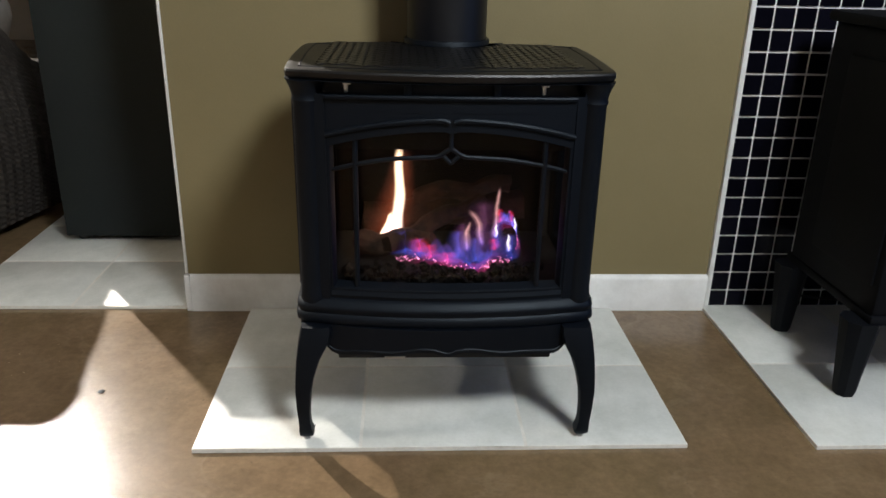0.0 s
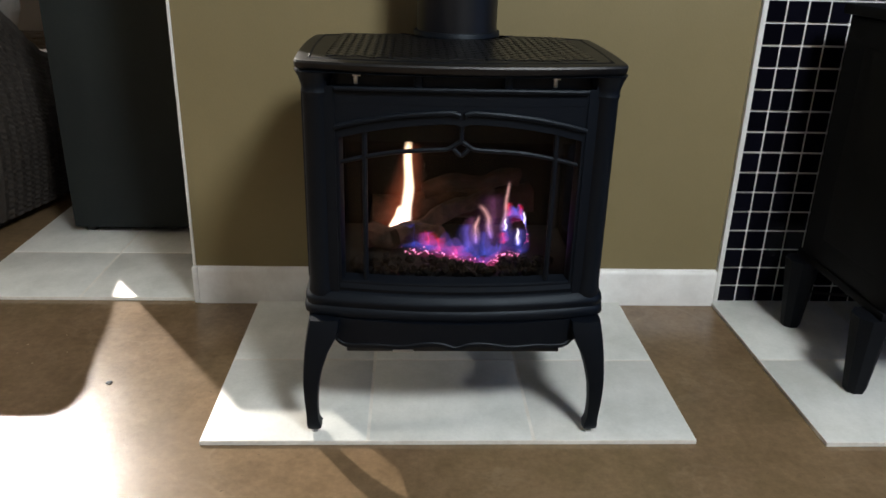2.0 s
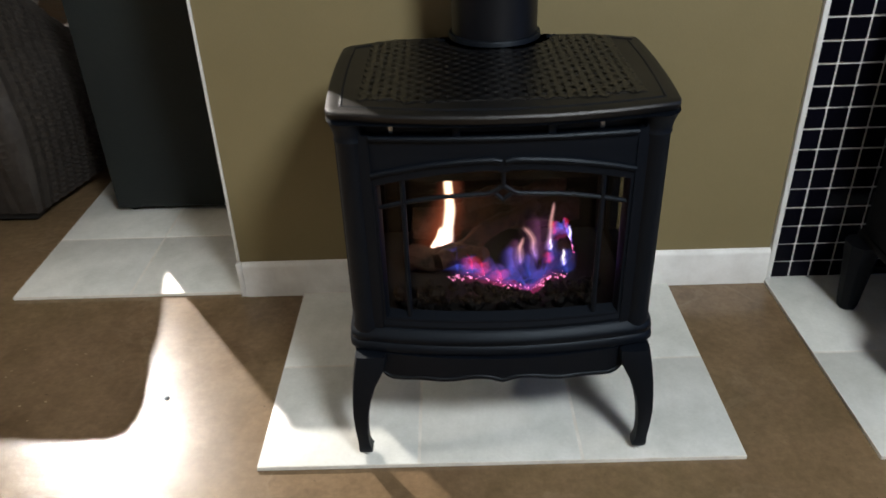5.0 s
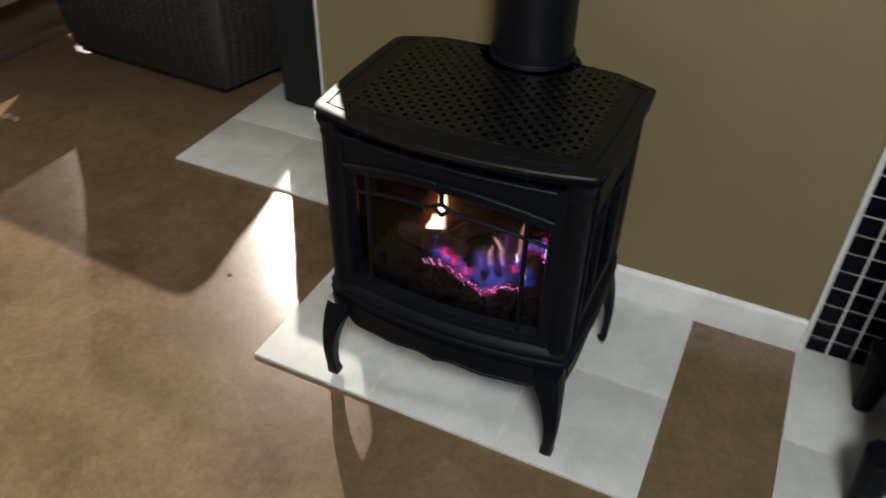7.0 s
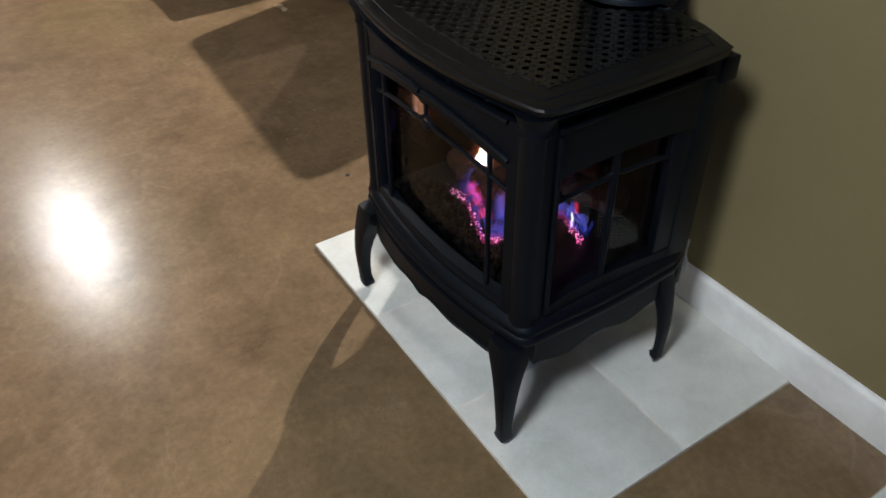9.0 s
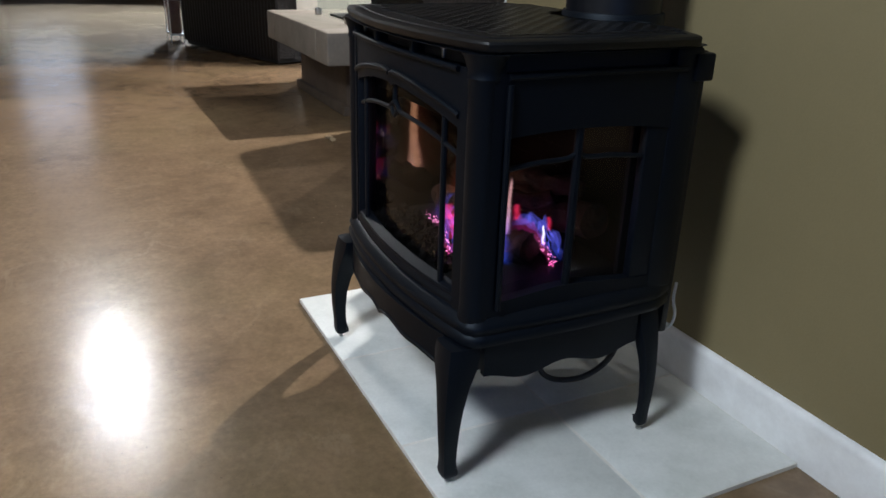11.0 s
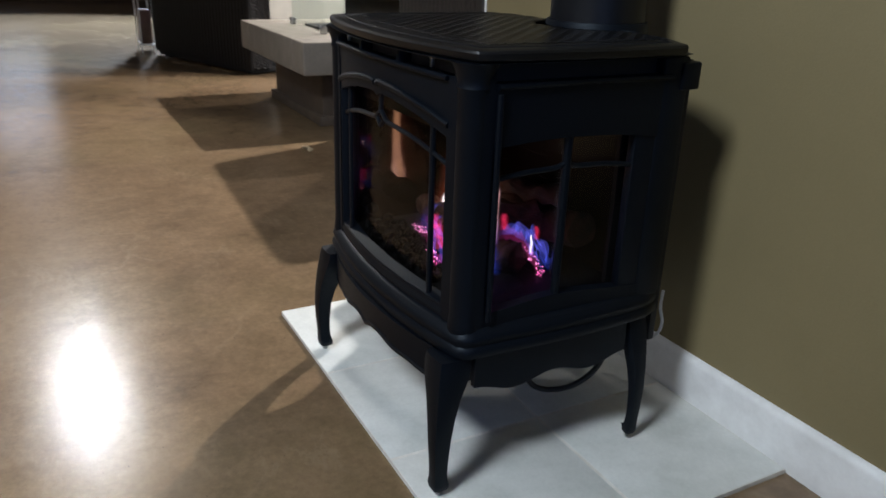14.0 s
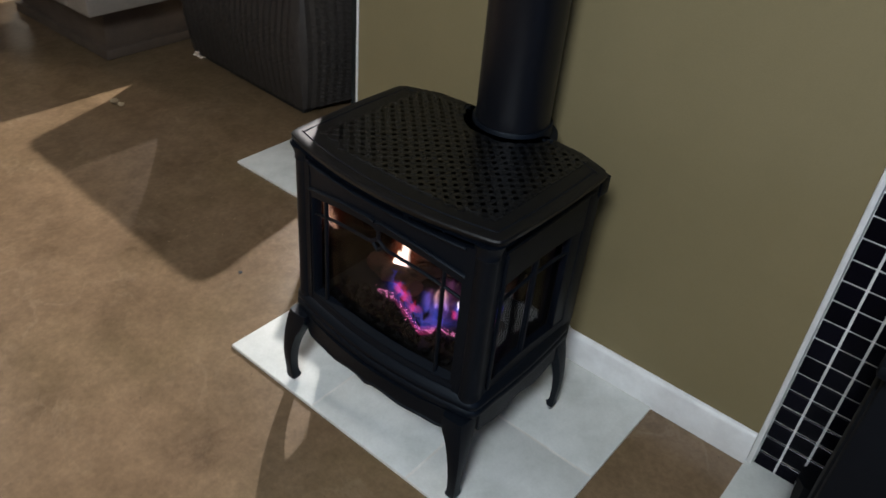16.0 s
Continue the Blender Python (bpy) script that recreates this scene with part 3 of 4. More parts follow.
def gas_stove():
    root = thing("gas_stove", (0.003, 0, 0), "black cast iron gas stove with arched glazed doors on curved legs", "stove")
    out = body_outline()
    # lid with a rolled edge, a notch for the flue and a woven grille
    lid = part("lid", sweep_outline(bmesh.new(), lid_outline(), [(-0.030, 0.7245), (-0.010, 0.7252), (-0.002, 0.7272), (0.0, 0.7300), (0.001, 0.7380), (-0.0010, 0.7415), (-0.0045, 0.7430), (-0.016, 0.7436)]), M_LID, root, "cast lid with a woven grille", 30)
    inside = lambda x, y: abs(x) < 0.232 and bow(x, 0.041) + 0.062 < y < -0.19 and (x - 0.012) ** 2 + (y + 0.15) ** 2 > 0.125 ** 2
    # dark sheet on the uncut lid, put there as the shade inside pierced holes
    bm = bmesh.new()
    step = 0.008
    for i in range(-29, 29):
        for j in range(0, 60):
            x, y = (i + 0.5) * step, -0.60 + (j + 0.5) * step
            if inside(x, y):
                bm.faces.new([bm.verts.new(p) for p in ((x - step / 2, y - step / 2, 0.7442), (x + step / 2, y - step / 2, 0.7442), (x + step / 2, y + step / 2, 0.7442), (x - step / 2, y + step / 2, 0.7442))])
    bmesh.ops.remove_doubles(bm, verts=bm.verts, dist=0.0005)
    part("grille_hole_shade", bm, M_DARK, lid, "dark sheet standing in for shade in the gaps of the grille")
    verts, faces = [], []
    p = 0.0165

    def stick(x, y, ang, half, w, z):
        c, s, k = math.cos(ang), math.sin(ang), len(verts)
        for u, v, h in ((-half, -w, 0), (half, -w, 0), (half, w, 0), (-half, w, 0), (-half, -w, z), (half, -w, z), (half, w, z), (-half, w, z)):
            verts.append((x + u * c - v * s, y + u * s + v * c, 0.7440 + h))
        faces.extend([(k, k + 1, k + 5, k + 4), (k + 1, k + 2, k + 6, k + 5), (k + 2, k + 3, k + 7, k + 6), (k + 3, k, k + 4, k + 7), (k + 4, k + 5, k + 6, k + 7)])
    for i in range(-15, 16):
        for j in range(0, 30):
            x, y = i * p, -0.605 + j * p
            if inside(x, y):
                a = math.pi / 4 if (i + j) % 2 else -math.pi / 4
                stick(x, y, a, p * 0.74, 0.0050, 0.0014)
                stick(x + p * 0.5, y, math.pi / 2, p * 0.34, 0.0042, 0.0010)
                stick(x, y + p * 0.5, 0.0, p * 0.34, 0.0042, 0.0010)
    me = bpy.data.meshes.new("grille")
    me.from_pydata(verts, [], faces)
    me.materials.append(M_GRILLE)
    g = tagged(new("grille", me), "raised woven lattice")
    g.parent = lid
    # rim line round the grille
    inner = offset_outline(lid_outline(), -0.026)
    bm = bmesh.new()
    loft(bm, [[(q.x, q.y, 0.7434) for q in offset_outline([tuple(v) for v in inner], 0.003)], [(q.x, q.y, 0.7452) for q in inner], [(q.x, q.y, 0.7434) for q in offset_outline([tuple(v) for v in inner], -0.003)]], caps=False)
    part("rim", bm, M_IRON, lid)
    # neck under the lid with its flared cornice
    part("cornice", sweep_outline(bmesh.new(), out, [(-0.02, 0.7225), (0.008, 0.7235), (0.009, 0.7245), (-0.02, 0.7250)]), M_IRON, root)
    # front band with the air slot
    top = part("top_rail", front_loft(bmesh.new(), -0.236, 0.236, 20, lambda x: 0.672, lambda x: 0.701 - 0.003 * (x / 0.23) ** 2, 0.010, 0.02), M_IRON, root)
    part("top_bead", tube(bmesh.new(), [(x, bow(x, 0.034) + 0.006, 0.699 - 0.003 * (x / 0.23) ** 2) for x in [-0.222 + 0.444 * i / 20 for i in range(21)]], 0.0045, 8), M_IRON, root)
    part("air_slot", front_loft(bmesh.new(), -0.236, 0.236, 16, lambda x: 0.690, lambda x: 0.724, 0.032, 0.01), M_DARK, root, "black air slot under the lid")
    for x in (-0.078, 0.078):
        part("slot_divider", a_box(x - 0.007, x + 0.007, bow(x, 0.034) + 0.010, bow(x, 0.034) + 0.034, 0.698, 0.7235, 0.003), M_IRON, root)
    for x in (-0.185, 0.163):
        bm = a_box(x - 0.004, x + 0.003, bow(x, 0.034) + 0.018, bow(x, 0.034) + 0.024, 0.703, 0.718, 0.001)
        box(bm, x - 0.006, x + 0.008, bow(x, 0.034) + 0.017, bow(x, 0.034) + 0.023, 0.7165, 0.7205, 0.001)
        part("spring_clip", bm, M_STEEL, root, "small bright steel spring clip")
    # corner pillars with fluting and capitals, front and back
    for sx in (-1, 1):
        bm = lathe(bmesh.new(), sx * 0.257, -0.556, [(0.024, 0.296), (0.027, 0.306), (0.0255, 0.316), (0.0245, 0.33), (0.0245, 0.682), (0.027, 0.688), (0.0255, 0.694), (0.027, 0.702), (0.031, 0.714), (0.036, 0.7235)], 20)
        box(bm, sx * 0.257 - 0.024, sx * 0.257 + 0.024, -0.556, -0.535, 0.30, 0.7235)
        part("pillar", bm, M_IRON, root)
        part("rear_pillar", a_box(sx * 0.258 - 0.024, sx * 0.258 + 0.024, -0.222, -0.165, 0.30, 0.7235, 0.008), M_IRON, root)
        part("front_stile", front_loft(bmesh.new(), *sorted((sx * 0.224, sx * 0.256)), 8, lambda x: 0.306, lambda x: 0.7235 if abs(x) > 0.238 else 0.700, 0.0085, 0.018), M_IRON, root, "flat frame beside the door")
        part("pillar_bead", tube(bmesh.new(), [(sx * 0.283, -0.527, 0.32), (sx * 0.283, -0.527, 0.68)], 0.005, 8), M_IRON, root)
    # front door: frame with an arched opening, glazing bars and glass
    door = part("door", front_loft(bmesh.new(), -0.236, 0.236, 36, lambda x: arch(x, 0.606, 0.640), lambda x: 0.6725, 0.011, 0.022), M_IRON, root, "arched door frame")
    part("door_bottom_rail", front_loft(bmesh.new(), -0.236, 0.236, 24, lambda x: 0.309, lambda x: 0.331, 0.011, 0.022), M_IRON, door)
    rings = []
    for i in range(25):
        x = -0.222 + 0.444 * i / 24
        y = bow(x, 0.034) + 0.012
        rings.append([(x, y - 0.004, 0.318), (x, y + 0.001, 0.333), (x, y + 0.02, 0.340), (x, y + 0.02, 0.312)])
    part("sill", loft(bmesh.new(), rings), M_IRON, door, "sloped sill")
    for sx in (-1, 1):
        rings = [[(sx * 0.236, bow(0.236, 0.034) + 0.011, z), (sx * 0.218, bow(0.218, 0.034) + 0.011, z), (sx * 0.212, bow(0.212, 0.034) + 0.022, z), (sx * 0.212, bow(0.212, 0.034) + 0.034, z), (sx * 0.236, bow(0.236, 0.034) + 0.034, z)] for z in (0.309, 0.62, 0.66)]
        part("door_stile", loft(bmesh.new(), rings), M_IRON, door)
    for s, xs in ((-1, (-0.224, -0.004)), (1, (0.004, 0.224))):
        pts = [(x, bow(x, 0.034) + 0.009, arch(x, 0.627, 0.660)) for x in [xs[0] + (xs[1] - xs[0]) * i / 18 for i in range(19)]]
        part("arch_moulding", tube(bmesh.new(), pts, 0.0052, 8), M_IRON, door)
    yb = lambda x: bow(x, 0.034) + 0.020
    for sx in (-1, 1):
        part("glazing_bar", bar(bmesh.new(), [(sx * 0.172, yb(0.172), 0.330), (sx * 0.172, yb(0.172), 0.45), (sx * 0.172, yb(0.172), 0.630)], 0.0050), M_IRON, door)
        pts = [(sx * 0.222, 0.560), (sx * 0.172, 0.574), (sx * 0.11, 0.586), (sx * 0.05, 0.591), (sx * 0.025, 0.593), (sx * 0.009, 0.602), (0.0, 0.608)]
        part("glazing_bar", bar(bmesh.new(), smooth_path([(x, yb(x), z) for x, z in pts], 5), 0.0042), M_IRON, door)
        part("glazing_bar", bar(bmesh.new(), [(sx * 0.014, yb(0) - 0.001, 0.594), (0.0, yb(0) - 0.001, 0.581)], 0.0040), M_IRON, door)
    part("glazing_bar", bar(bmesh.new(), [(0, yb(0), 0.603), (0, yb(0), 0.645)], 0.0045), M_IRON, door)
    part("glass", front_loft(bmesh.new(), -0.214, 0.214, 12, lambda x: 0.330, lambda x: 0.645, 0.040, 0.004), M_GLASS, door, "clear ceramic glass")
    # sides: frame, opening with bars, glass
    for s in (-1, 1):
        side = part("side_panel", side_loft(bmesh.new(), s, -0.54, -0.20, 14, lambda y: 0.607 - 0.10 * (y + 0.395) ** 2 * 4, lambda y: 0.695, 0.2805, 0.02), M_IRON, root, "side frame with a glazed opening")
        part("side_rail", side_loft(bmesh.new(), s, -0.54, -0.20, 8, lambda y: 0.296, lambda y: 0.336 + 0.006 * math.cos((y + 0.395) * 18), 0.280, 0.02), M_IRON, side)
        part("side_stile", a_box(*sorted((s * 0.260, s * 0.2785)), -0.545, -0.527, 0.30, 0.69, 0.003), M_IRON, side)
        part("side_stile", a_box(*sorted((s * 0.260, s * 0.2785)), -0.262, -0.19, 0.30, 0.69, 0.003), M_IRON, side)
        part("air_slot", a_box(*sorted((s * 0.254, s * 0.262)), -0.53, -0.20, 0.690, 0.7235), M_DARK, side)
        part("side_bead", tube(bmesh.new(), [(s * 0.281, -0.53, 0.690), (s * 0.282, -0.36, 0.692), (s * 0.281, -0.2, 0.690)], 0.005, 8), M_IRON, side)
        part("glazing_bar", bar(bmesh.new(), [(s * 0.272, -0.392, 0.330), (s * 0.272, -0.392, 0.62)], 0.0075), M_IRON, side)
        for e, y1 in ((-0.392, -0.530), (-0.392, -0.258)):
            pts = [(s * 0.272, e, 0.566), (s * 0.272, e + (y1 - e) * 0.15, 0.558), (s * 0.272, e + (y1 - e) * 0.55, 0.556), (s * 0.272, y1, 0.549)]
            part("glazing_bar", bar(bmesh.new(), smooth_path(pts, 5), 0.0045), M_IRON, side)
        part("glass", a_box(*sorted((s * 0.252, s * 0.256)), -0.532, -0.255, 0.325, 0.62), M_GLASS, side, "clear ceramic glass")
    # base mouldings, skirts and the burner box
    part("base_moulding", sweep_outline(bmesh.new(), out, [(-0.03, 0.260), (0.000, 0.260), (0.006, 0.262), (0.008, 0.268), (0.007, 0.277), (0.003, 0.281), (0.004, 0.286), (0.006, 0.290), (0.005, 0.296), (0.001, 0.300), (-0.002, 0.305), (-0.010, 0.311), (-0.04, 0.312)]), M_IRON, root, "stepped base moulding", 50)
    wave = lambda x: 0.2115 - 0.0125 * math.sin(min(1.0, abs(x) / 0.19) * math.pi / 2) ** 2 - 0.002 * math.cos(abs(x) * 60) - 0.007 * max(0.0, 1 - abs(x) / 0.025) + 0.016 * max(0.0, (abs(x) - 0.212) / 0.025) ** 2
    part("skirt", front_loft(bmesh.new(), -0.237, 0.237, 40, wave, lambda x: 0.2595, 0.000, 0.012, 0.046), M_IRON, root, "scalloped skirt")
    part("skirt_bead", tube(bmesh.new(), [(x, bow(x, 0.046) + 0.001, wave(x) + 0.007) for x in [-0.228 + 0.456 * i / 40 for i in range(41)]], 0.0028, 6), M_IRON, root)
    for s in (-1, 1):
        part("side_skirt", side_loft(bmesh.new(), s, -0.548, -0.235, 24, lambda y: 0.203 + 0.008 * math.cos((y + 0.39) * 40) + 0.10 * abs(y + 0.39) ** 2 - 0.009, lambda y: 0.2595, 0.287, 0.012), M_IRON, root)
    bb = part("burner_box", a_box(-0.214, 0.214, -0.562, -0.17, 0.168, 0.258, 0.003), M_DARK, root, "dark steel box under the firebox")
    part("rating_plate", a_box(-0.122, -0.080, -0.5655, -0.5605, 0.1685, 0.173), M_PAPER, bb, "small white plate")
    part("rear_shield", a_box(-0.272, 0.272, -0.165, -0.150, 0.20, 0.715, 0.003), M_DARK, root)
    part("shelf_bracket", a_box(0.255, 0.287, -0.185, -0.146, 0.668, 0.713, 0.004), M_IRON, root, "cast shelf bracket at the rear corner")
    # firebox
    fb = part("firebox", a_box(-0.235, 0.235, -0.232, -0.222, 0.318, 0.66), M_BACK, root, "black glass firebox back")
    part("firebox_floor", a_box(-0.250, 0.250, -0.545, -0.222, 0.310, 0.322), M_DARK, fb)
    part("firebox_valance", a_box(-0.236, 0.236, -0.534, -0.528, 0.592, 0.656), M_DARK, fb, "black steel valance")
    part("firebox_roof", a_box(-0.250, 0.250, -0.545, -0.222, 0.655, 0.668), M_DARK, fb)
    part("firebox_cheek", a_box(0.236, 0.246, -0.262, -0.222, 0.32, 0.66), M_DARK, fb)
    part("firebox_cheek", a_box(-0.246, -0.236, -0.535, -0.222, 0.32, 0.66), M_LINER, fb)
    part("burner_log", log_mesh((-0.185, -0.40, 0.352), (-0.02, -0.425, 0.372), 0.026, 0.020, 1), M_LOG, fb, "charred ceramic log, base reddened for firelight")
    part("burner_log", log_mesh((-0.12, -0.44, 0.362), (0.09, -0.30, 0.425), 0.020, 0.017, 2), M_LOG, fb)
    part("burner_log", log_mesh((-0.175, -0.29, 0.375), (0.185, -0.275, 0.400), 0.036, 0.032, 3), M_LOG, fb)
    part("burner_log", log_mesh((0.070, -0.405, 0.345), (0.150, -0.385, 0.352), 0.026, 0.028, 4), M_LOG, fb)
    part("burner_log", log_mesh((-0.06, -0.30, 0.43), (0.15, -0.29, 0.455), 0.020, 0.018, 5), M_LOG, fb)
    me = finish(lump(bmesh.new(), (0, 0, 0), 0.012, 5), "coal", M_COAL, 10)
    for i in range(120):
        o = new("coal", me)
        o.parent = fb
        x = random.uniform(-0.2, 0.2)
        y = random.uniform(-0.555 + 0.4 * x * x, -0.475)
        o.location = (x, y, random.uniform(0.324, 0.335) + 0.10 * max(0, y + 0.535))
        o.rotation_euler = [random.uniform(0, 6) for _ in range(3)]
        o.scale = [random.uniform(0.5, 1.15)] * 3
    # fire as it mostly stands
    fire = part("flame", flame(bmesh.new(), (-0.113, -0.385, 0.350), 0.215, (0.024, 0.021, 0.0155, 0.0135, 0.0125, 0.0115, 0.010), (0.0, 0.011, 0.0175, 0.020, 0.020, 0.019, 0.020)), M_FLAME, root, "tall pale yellow flame")
    part("flame_foot", flame(bmesh.new(), (-0.134, -0.388, 0.346), 0.075, (0.006, 0.0075, 0.008, 0.006), (0.0, 0.006, 0.016, 0.026)), M_FLAME, fire)
    # wide orange sheets: the flame's edge plus firelight glow painted in around it
    part("flame_edge_glow", flame(bmesh.new(), (-0.108, -0.378, 0.350), 0.205, (0.050, 0.056, 0.046, 0.036, 0.020), (-0.014, 0.0, 0.010, 0.020, 0.022)), M_FLAME_GLOW, fire, "faint orange flame edge with firelight painted in around it")
    for b, h, hw, sh in (((0.080, -0.43, 0.358), 0.082, (0.008, 0.011, 0.011, 0.010, 0.010, 0.012), (0.0, -0.003, -0.005, -0.008, -0.015, -0.026)),
                         ((0.050, -0.43, 0.346), 0.070, (0.012, 0.014, 0.009, 0.005), (0.0, -0.003, -0.002, 0.003)),
                         ((0.110, -0.412, 0.350), 0.135, (0.010, 0.011, 0.0085, 0.007, 0.005), (0.0, -0.003, 0.0, 0.002, 0.003))):
        part("small_flame", flame(bmesh.new(), b, h, hw, sh), M_FLAME_PINK, fire, "small pink and violet flame")
    for b, h, hw in (((0.080, -0.425, 0.340), 0.120, (0.034, 0.046, 0.046, 0.034)), ((0.035, -0.44, 0.338), 0.080, (0.022, 0.032, 0.028, 0.016)), ((-0.104, -0.395, 0.340), 0.060, (0.030, 0.036, 0.030, 0.020))):
        part("flame_haze", flame(bmesh.new(), b, h, hw, (0.0, 0.0, 0.003, 0.004)), M_FLAME_HAZE, fire, "faint violet haze over the fire")
    for b, h, w in (((-0.082, -0.43, 0.338), 0.058, 0.040), ((-0.050, -0.44, 0.336), 0.046, 0.034), ((0.030, -0.44, 0.330), 0.070, 0.030), ((0.140, -0.44, 0.330), 0.062, 0.028), ((0.064, -0.45, 0.330), 0.058, 0.026), ((0.112, -0.43, 0.352), 0.058, 0.020)):
        part("blue_puff", flame(bmesh.new(), b, h, (w * 0.8, w, w * 0.95, w * 0.6), (0.0, 0.001, -0.001, 0.0)), M_FLAME_BLUE_PUFF, fire, "low deep blue flame")
    for b, h, w in (((-0.110, -0.398, 0.346), 0.060, 0.017), ((0.134, -0.445, 0.352), 0.042, 0.0075), ((0.110, -0.425, 0.376), 0.032, 0.0055), ((0.158, -0.365, 0.362), 0.040, 0.006)):
        part("flame_tip", flame(bmesh.new(), b, h, (w, w, w * 0.7, w * 0.3), (0.0, 0.0, -0.001, -0.002)), M_FLAME_WHITE, fire, "short white flame tip")
    ember_path = [(-0.100, -0.478, 0.354), (-0.075, -0.470, 0.350), (-0.045, -0.472, 0.348), (-0.005, -0.482, 0.344), (0.03, -0.497, 0.340), (0.058, -0.504, 0.335), (0.080, -0.492, 0.340), (0.096, -0.478, 0.346), (0.118, -0.470, 0.348), (0.138, -0.462, 0.344)]
    side_path = [(0.108, -0.408, 0.385), (0.120, -0.400, 0.396), (0.135, -0.388, 0.396), (0.150, -0.375, 0.385), (0.158, -0.362, 0.362), (0.164, -0.350, 0.340), (0.168, -0.346, 0.322)]
    for path, count, start in ((ember_path, 190, 0.0), (side_path, 70, 0.62)):
        pts = smooth_path(path, 10)
        bm = bmesh.new()
        for i in range(count):
            q = pts[int((start + (1 - start) * random.random()) * (len(pts) - 1))]
            lump(bm, q + Vector((random.gauss(0, 0.003), random.gauss(0, 0.004), random.gauss(-0.001, 0.0038))), random.choice((0.0004, 0.0005, 0.0006, 0.0008, 0.0011, 0.0016)), i)
        part("ember_line", bm, M_EMBER, fire, "glowing pink embers")
        bm = bmesh.new()
        for layer in range(3):
            rows = []
            for k in range(9):
                h = k / 8
                row = []
                for i, q in enumerate(pts):
                    top = (0.030 if count > 100 else 0.016) + (0.034 if count > 100 else 0.016) * noise.noise(Vector((i * 0.16, layer * 3.7, 0.3))) + 0.008 * math.sin(i * 0.45 + layer) + 0.012 * i / len(pts)
                    sway = 0.006 * noise.noise(Vector((i * 0.2, layer * 2.1, h * 2)))
                    row.append((q.x + sway, q.y + 0.003 + layer * 0.011 + sway, q.z - 0.004 + max(0.012, top) * h))
                rows.append(row)
            uv = bm.loops.layers.uv.verify()
            vs = [[bm.verts.new(p) for p in row] for row in rows]
            for k in range(8):
                for i in range(len(pts) - 1):
                    f = bm.faces.new((vs[k][i], vs[k][i + 1], vs[k + 1][i + 1], vs[k + 1][i]))
                    for loop, (a, b) in zip(f.loops, ((i, k), (i + 1, k), (i + 1, k + 1), (i, k + 1))):
                        loop[uv].uv = (a / (len(pts) - 1), b / 8)
        part("blue_flame", bm, M_FLAME_BLUE if count > 100 else M_FLAME_SIDE, fire, "low blue flame")
        # glowing strip along the path, added as bloom round the embers
        bm = bmesh.new()
        uv = bm.loops.layers.uv.verify()
        vs = [[bm.verts.new((q.x, q.y - 0.004, q.z + (k - 1.6) * 0.0075 * (1 + 0.5 * noise.noise(Vector((i * 0.3, 7.7, 0)))))) for i, q in enumerate(pts)] for k in range(5)]
        for k in range(4):
            for i in range(len(pts) - 1):
                f = bm.faces.new((vs[k][i], vs[k][i + 1], vs[k + 1][i + 1], vs[k + 1][i]))
                for loop, (a, b) in zip(f.loops, ((i, k), (i + 1, k), (i + 1, k + 1), (i, k + 1))):
                    loop[uv].uv = (a / (len(pts) - 1), b / 4)
        part("ember_bloom", bm, M_EMBER_HALO, fire, "soft pink sheet added as bloom round the embers")
    bm = bmesh.new()
    for c, w, h in (((-0.052, -0.452, 0.352), 0.026, 0.034), ((-0.030, -0.455, 0.340), 0.024, 0.034), ((0.005, -0.464, 0.334), 0.030, 0.026), ((0.118, -0.40, 0.400), 0.013, 0.034), ((0.106, -0.43, 0.350), 0.015, 0.028), ((0.150, -0.35, 0.385), 0.009, 0.028)):
        flame(bm, c, h, (w * 0.7, w, w, w * 0.75), (0.0, 0.002, 0.0, -0.002))
    part("red_ember", bm, M_EMBER_RED, fire, "glowing red patches on the logs")
    # legs with levelling bolts
    for sx in (-1, 1):
        for sy, cy, out, bend, stout in ((-1, -0.580, 0.252, 0.95, 1.17), (1, -0.208, 0.264, 0.30, 0.82)):
            lg = part("leg", leg_mesh(sx, sy * bend, sx * out + (0.002 if sx > 0 else 0), cy, stout), M_IRON, root, angle=60)
            part("toe", lump(bmesh.new(), (sx * (out + 0.0195) + (0.002 if sx > 0 else 0), cy + sy * (0.019 * bend), 0.031), 0.0095, 3), M_IRON, lg)
            part("levelling_bolt", lathe(bmesh.new(), sx * (out + 0.026) + (0.002 if sx > 0 else 0), cy + sy * (0.0255 * bend), [(0.007, 0.0105), (0.007, 0.014), (0.0035, 0.015), (0.0035, 0.021)], 10), M_STEEL, lg, "bright levelling bolt")
    # flue pipe with its collar
    fl = part("flue_pipe", lathe(bmesh.new(), 0.011, -0.150, [(0.084, 0.70), (0.0885, 0.701), (0.0885, 1.5), (0.0895, 1.502), (0.0895, 1.56), (0.0885, 1.562), (0.0885, 3.3)], 40), M_PIPE, root, "matt black flue pipe")
    part("flue_collar", lathe(bmesh.new(), 0.011, -0.150, [(0.088, 0.715), (0.112, 0.716), (0.112, 0.722), (0.0965, 0.724), (0.0955, 0.752), (0.094, 0.754), (0.0885, 0.754)], 40, caps=False), M_IRON, fl)
    # cables under and behind
    part("power_cable", tube(bmesh.new(), smooth_path([(0.11, -0.31, 0.185), (0.135, -0.335, 0.125), (0.148, -0.335, 0.085), (0.160, -0.30, 0.066), (0.175, -0.245, 0.072), (0.188, -0.200, 0.115), (0.19, -0.185, 0.19)], 8), 0.0058, 8), M_RUBBER, root, "black cable loop under the stove")
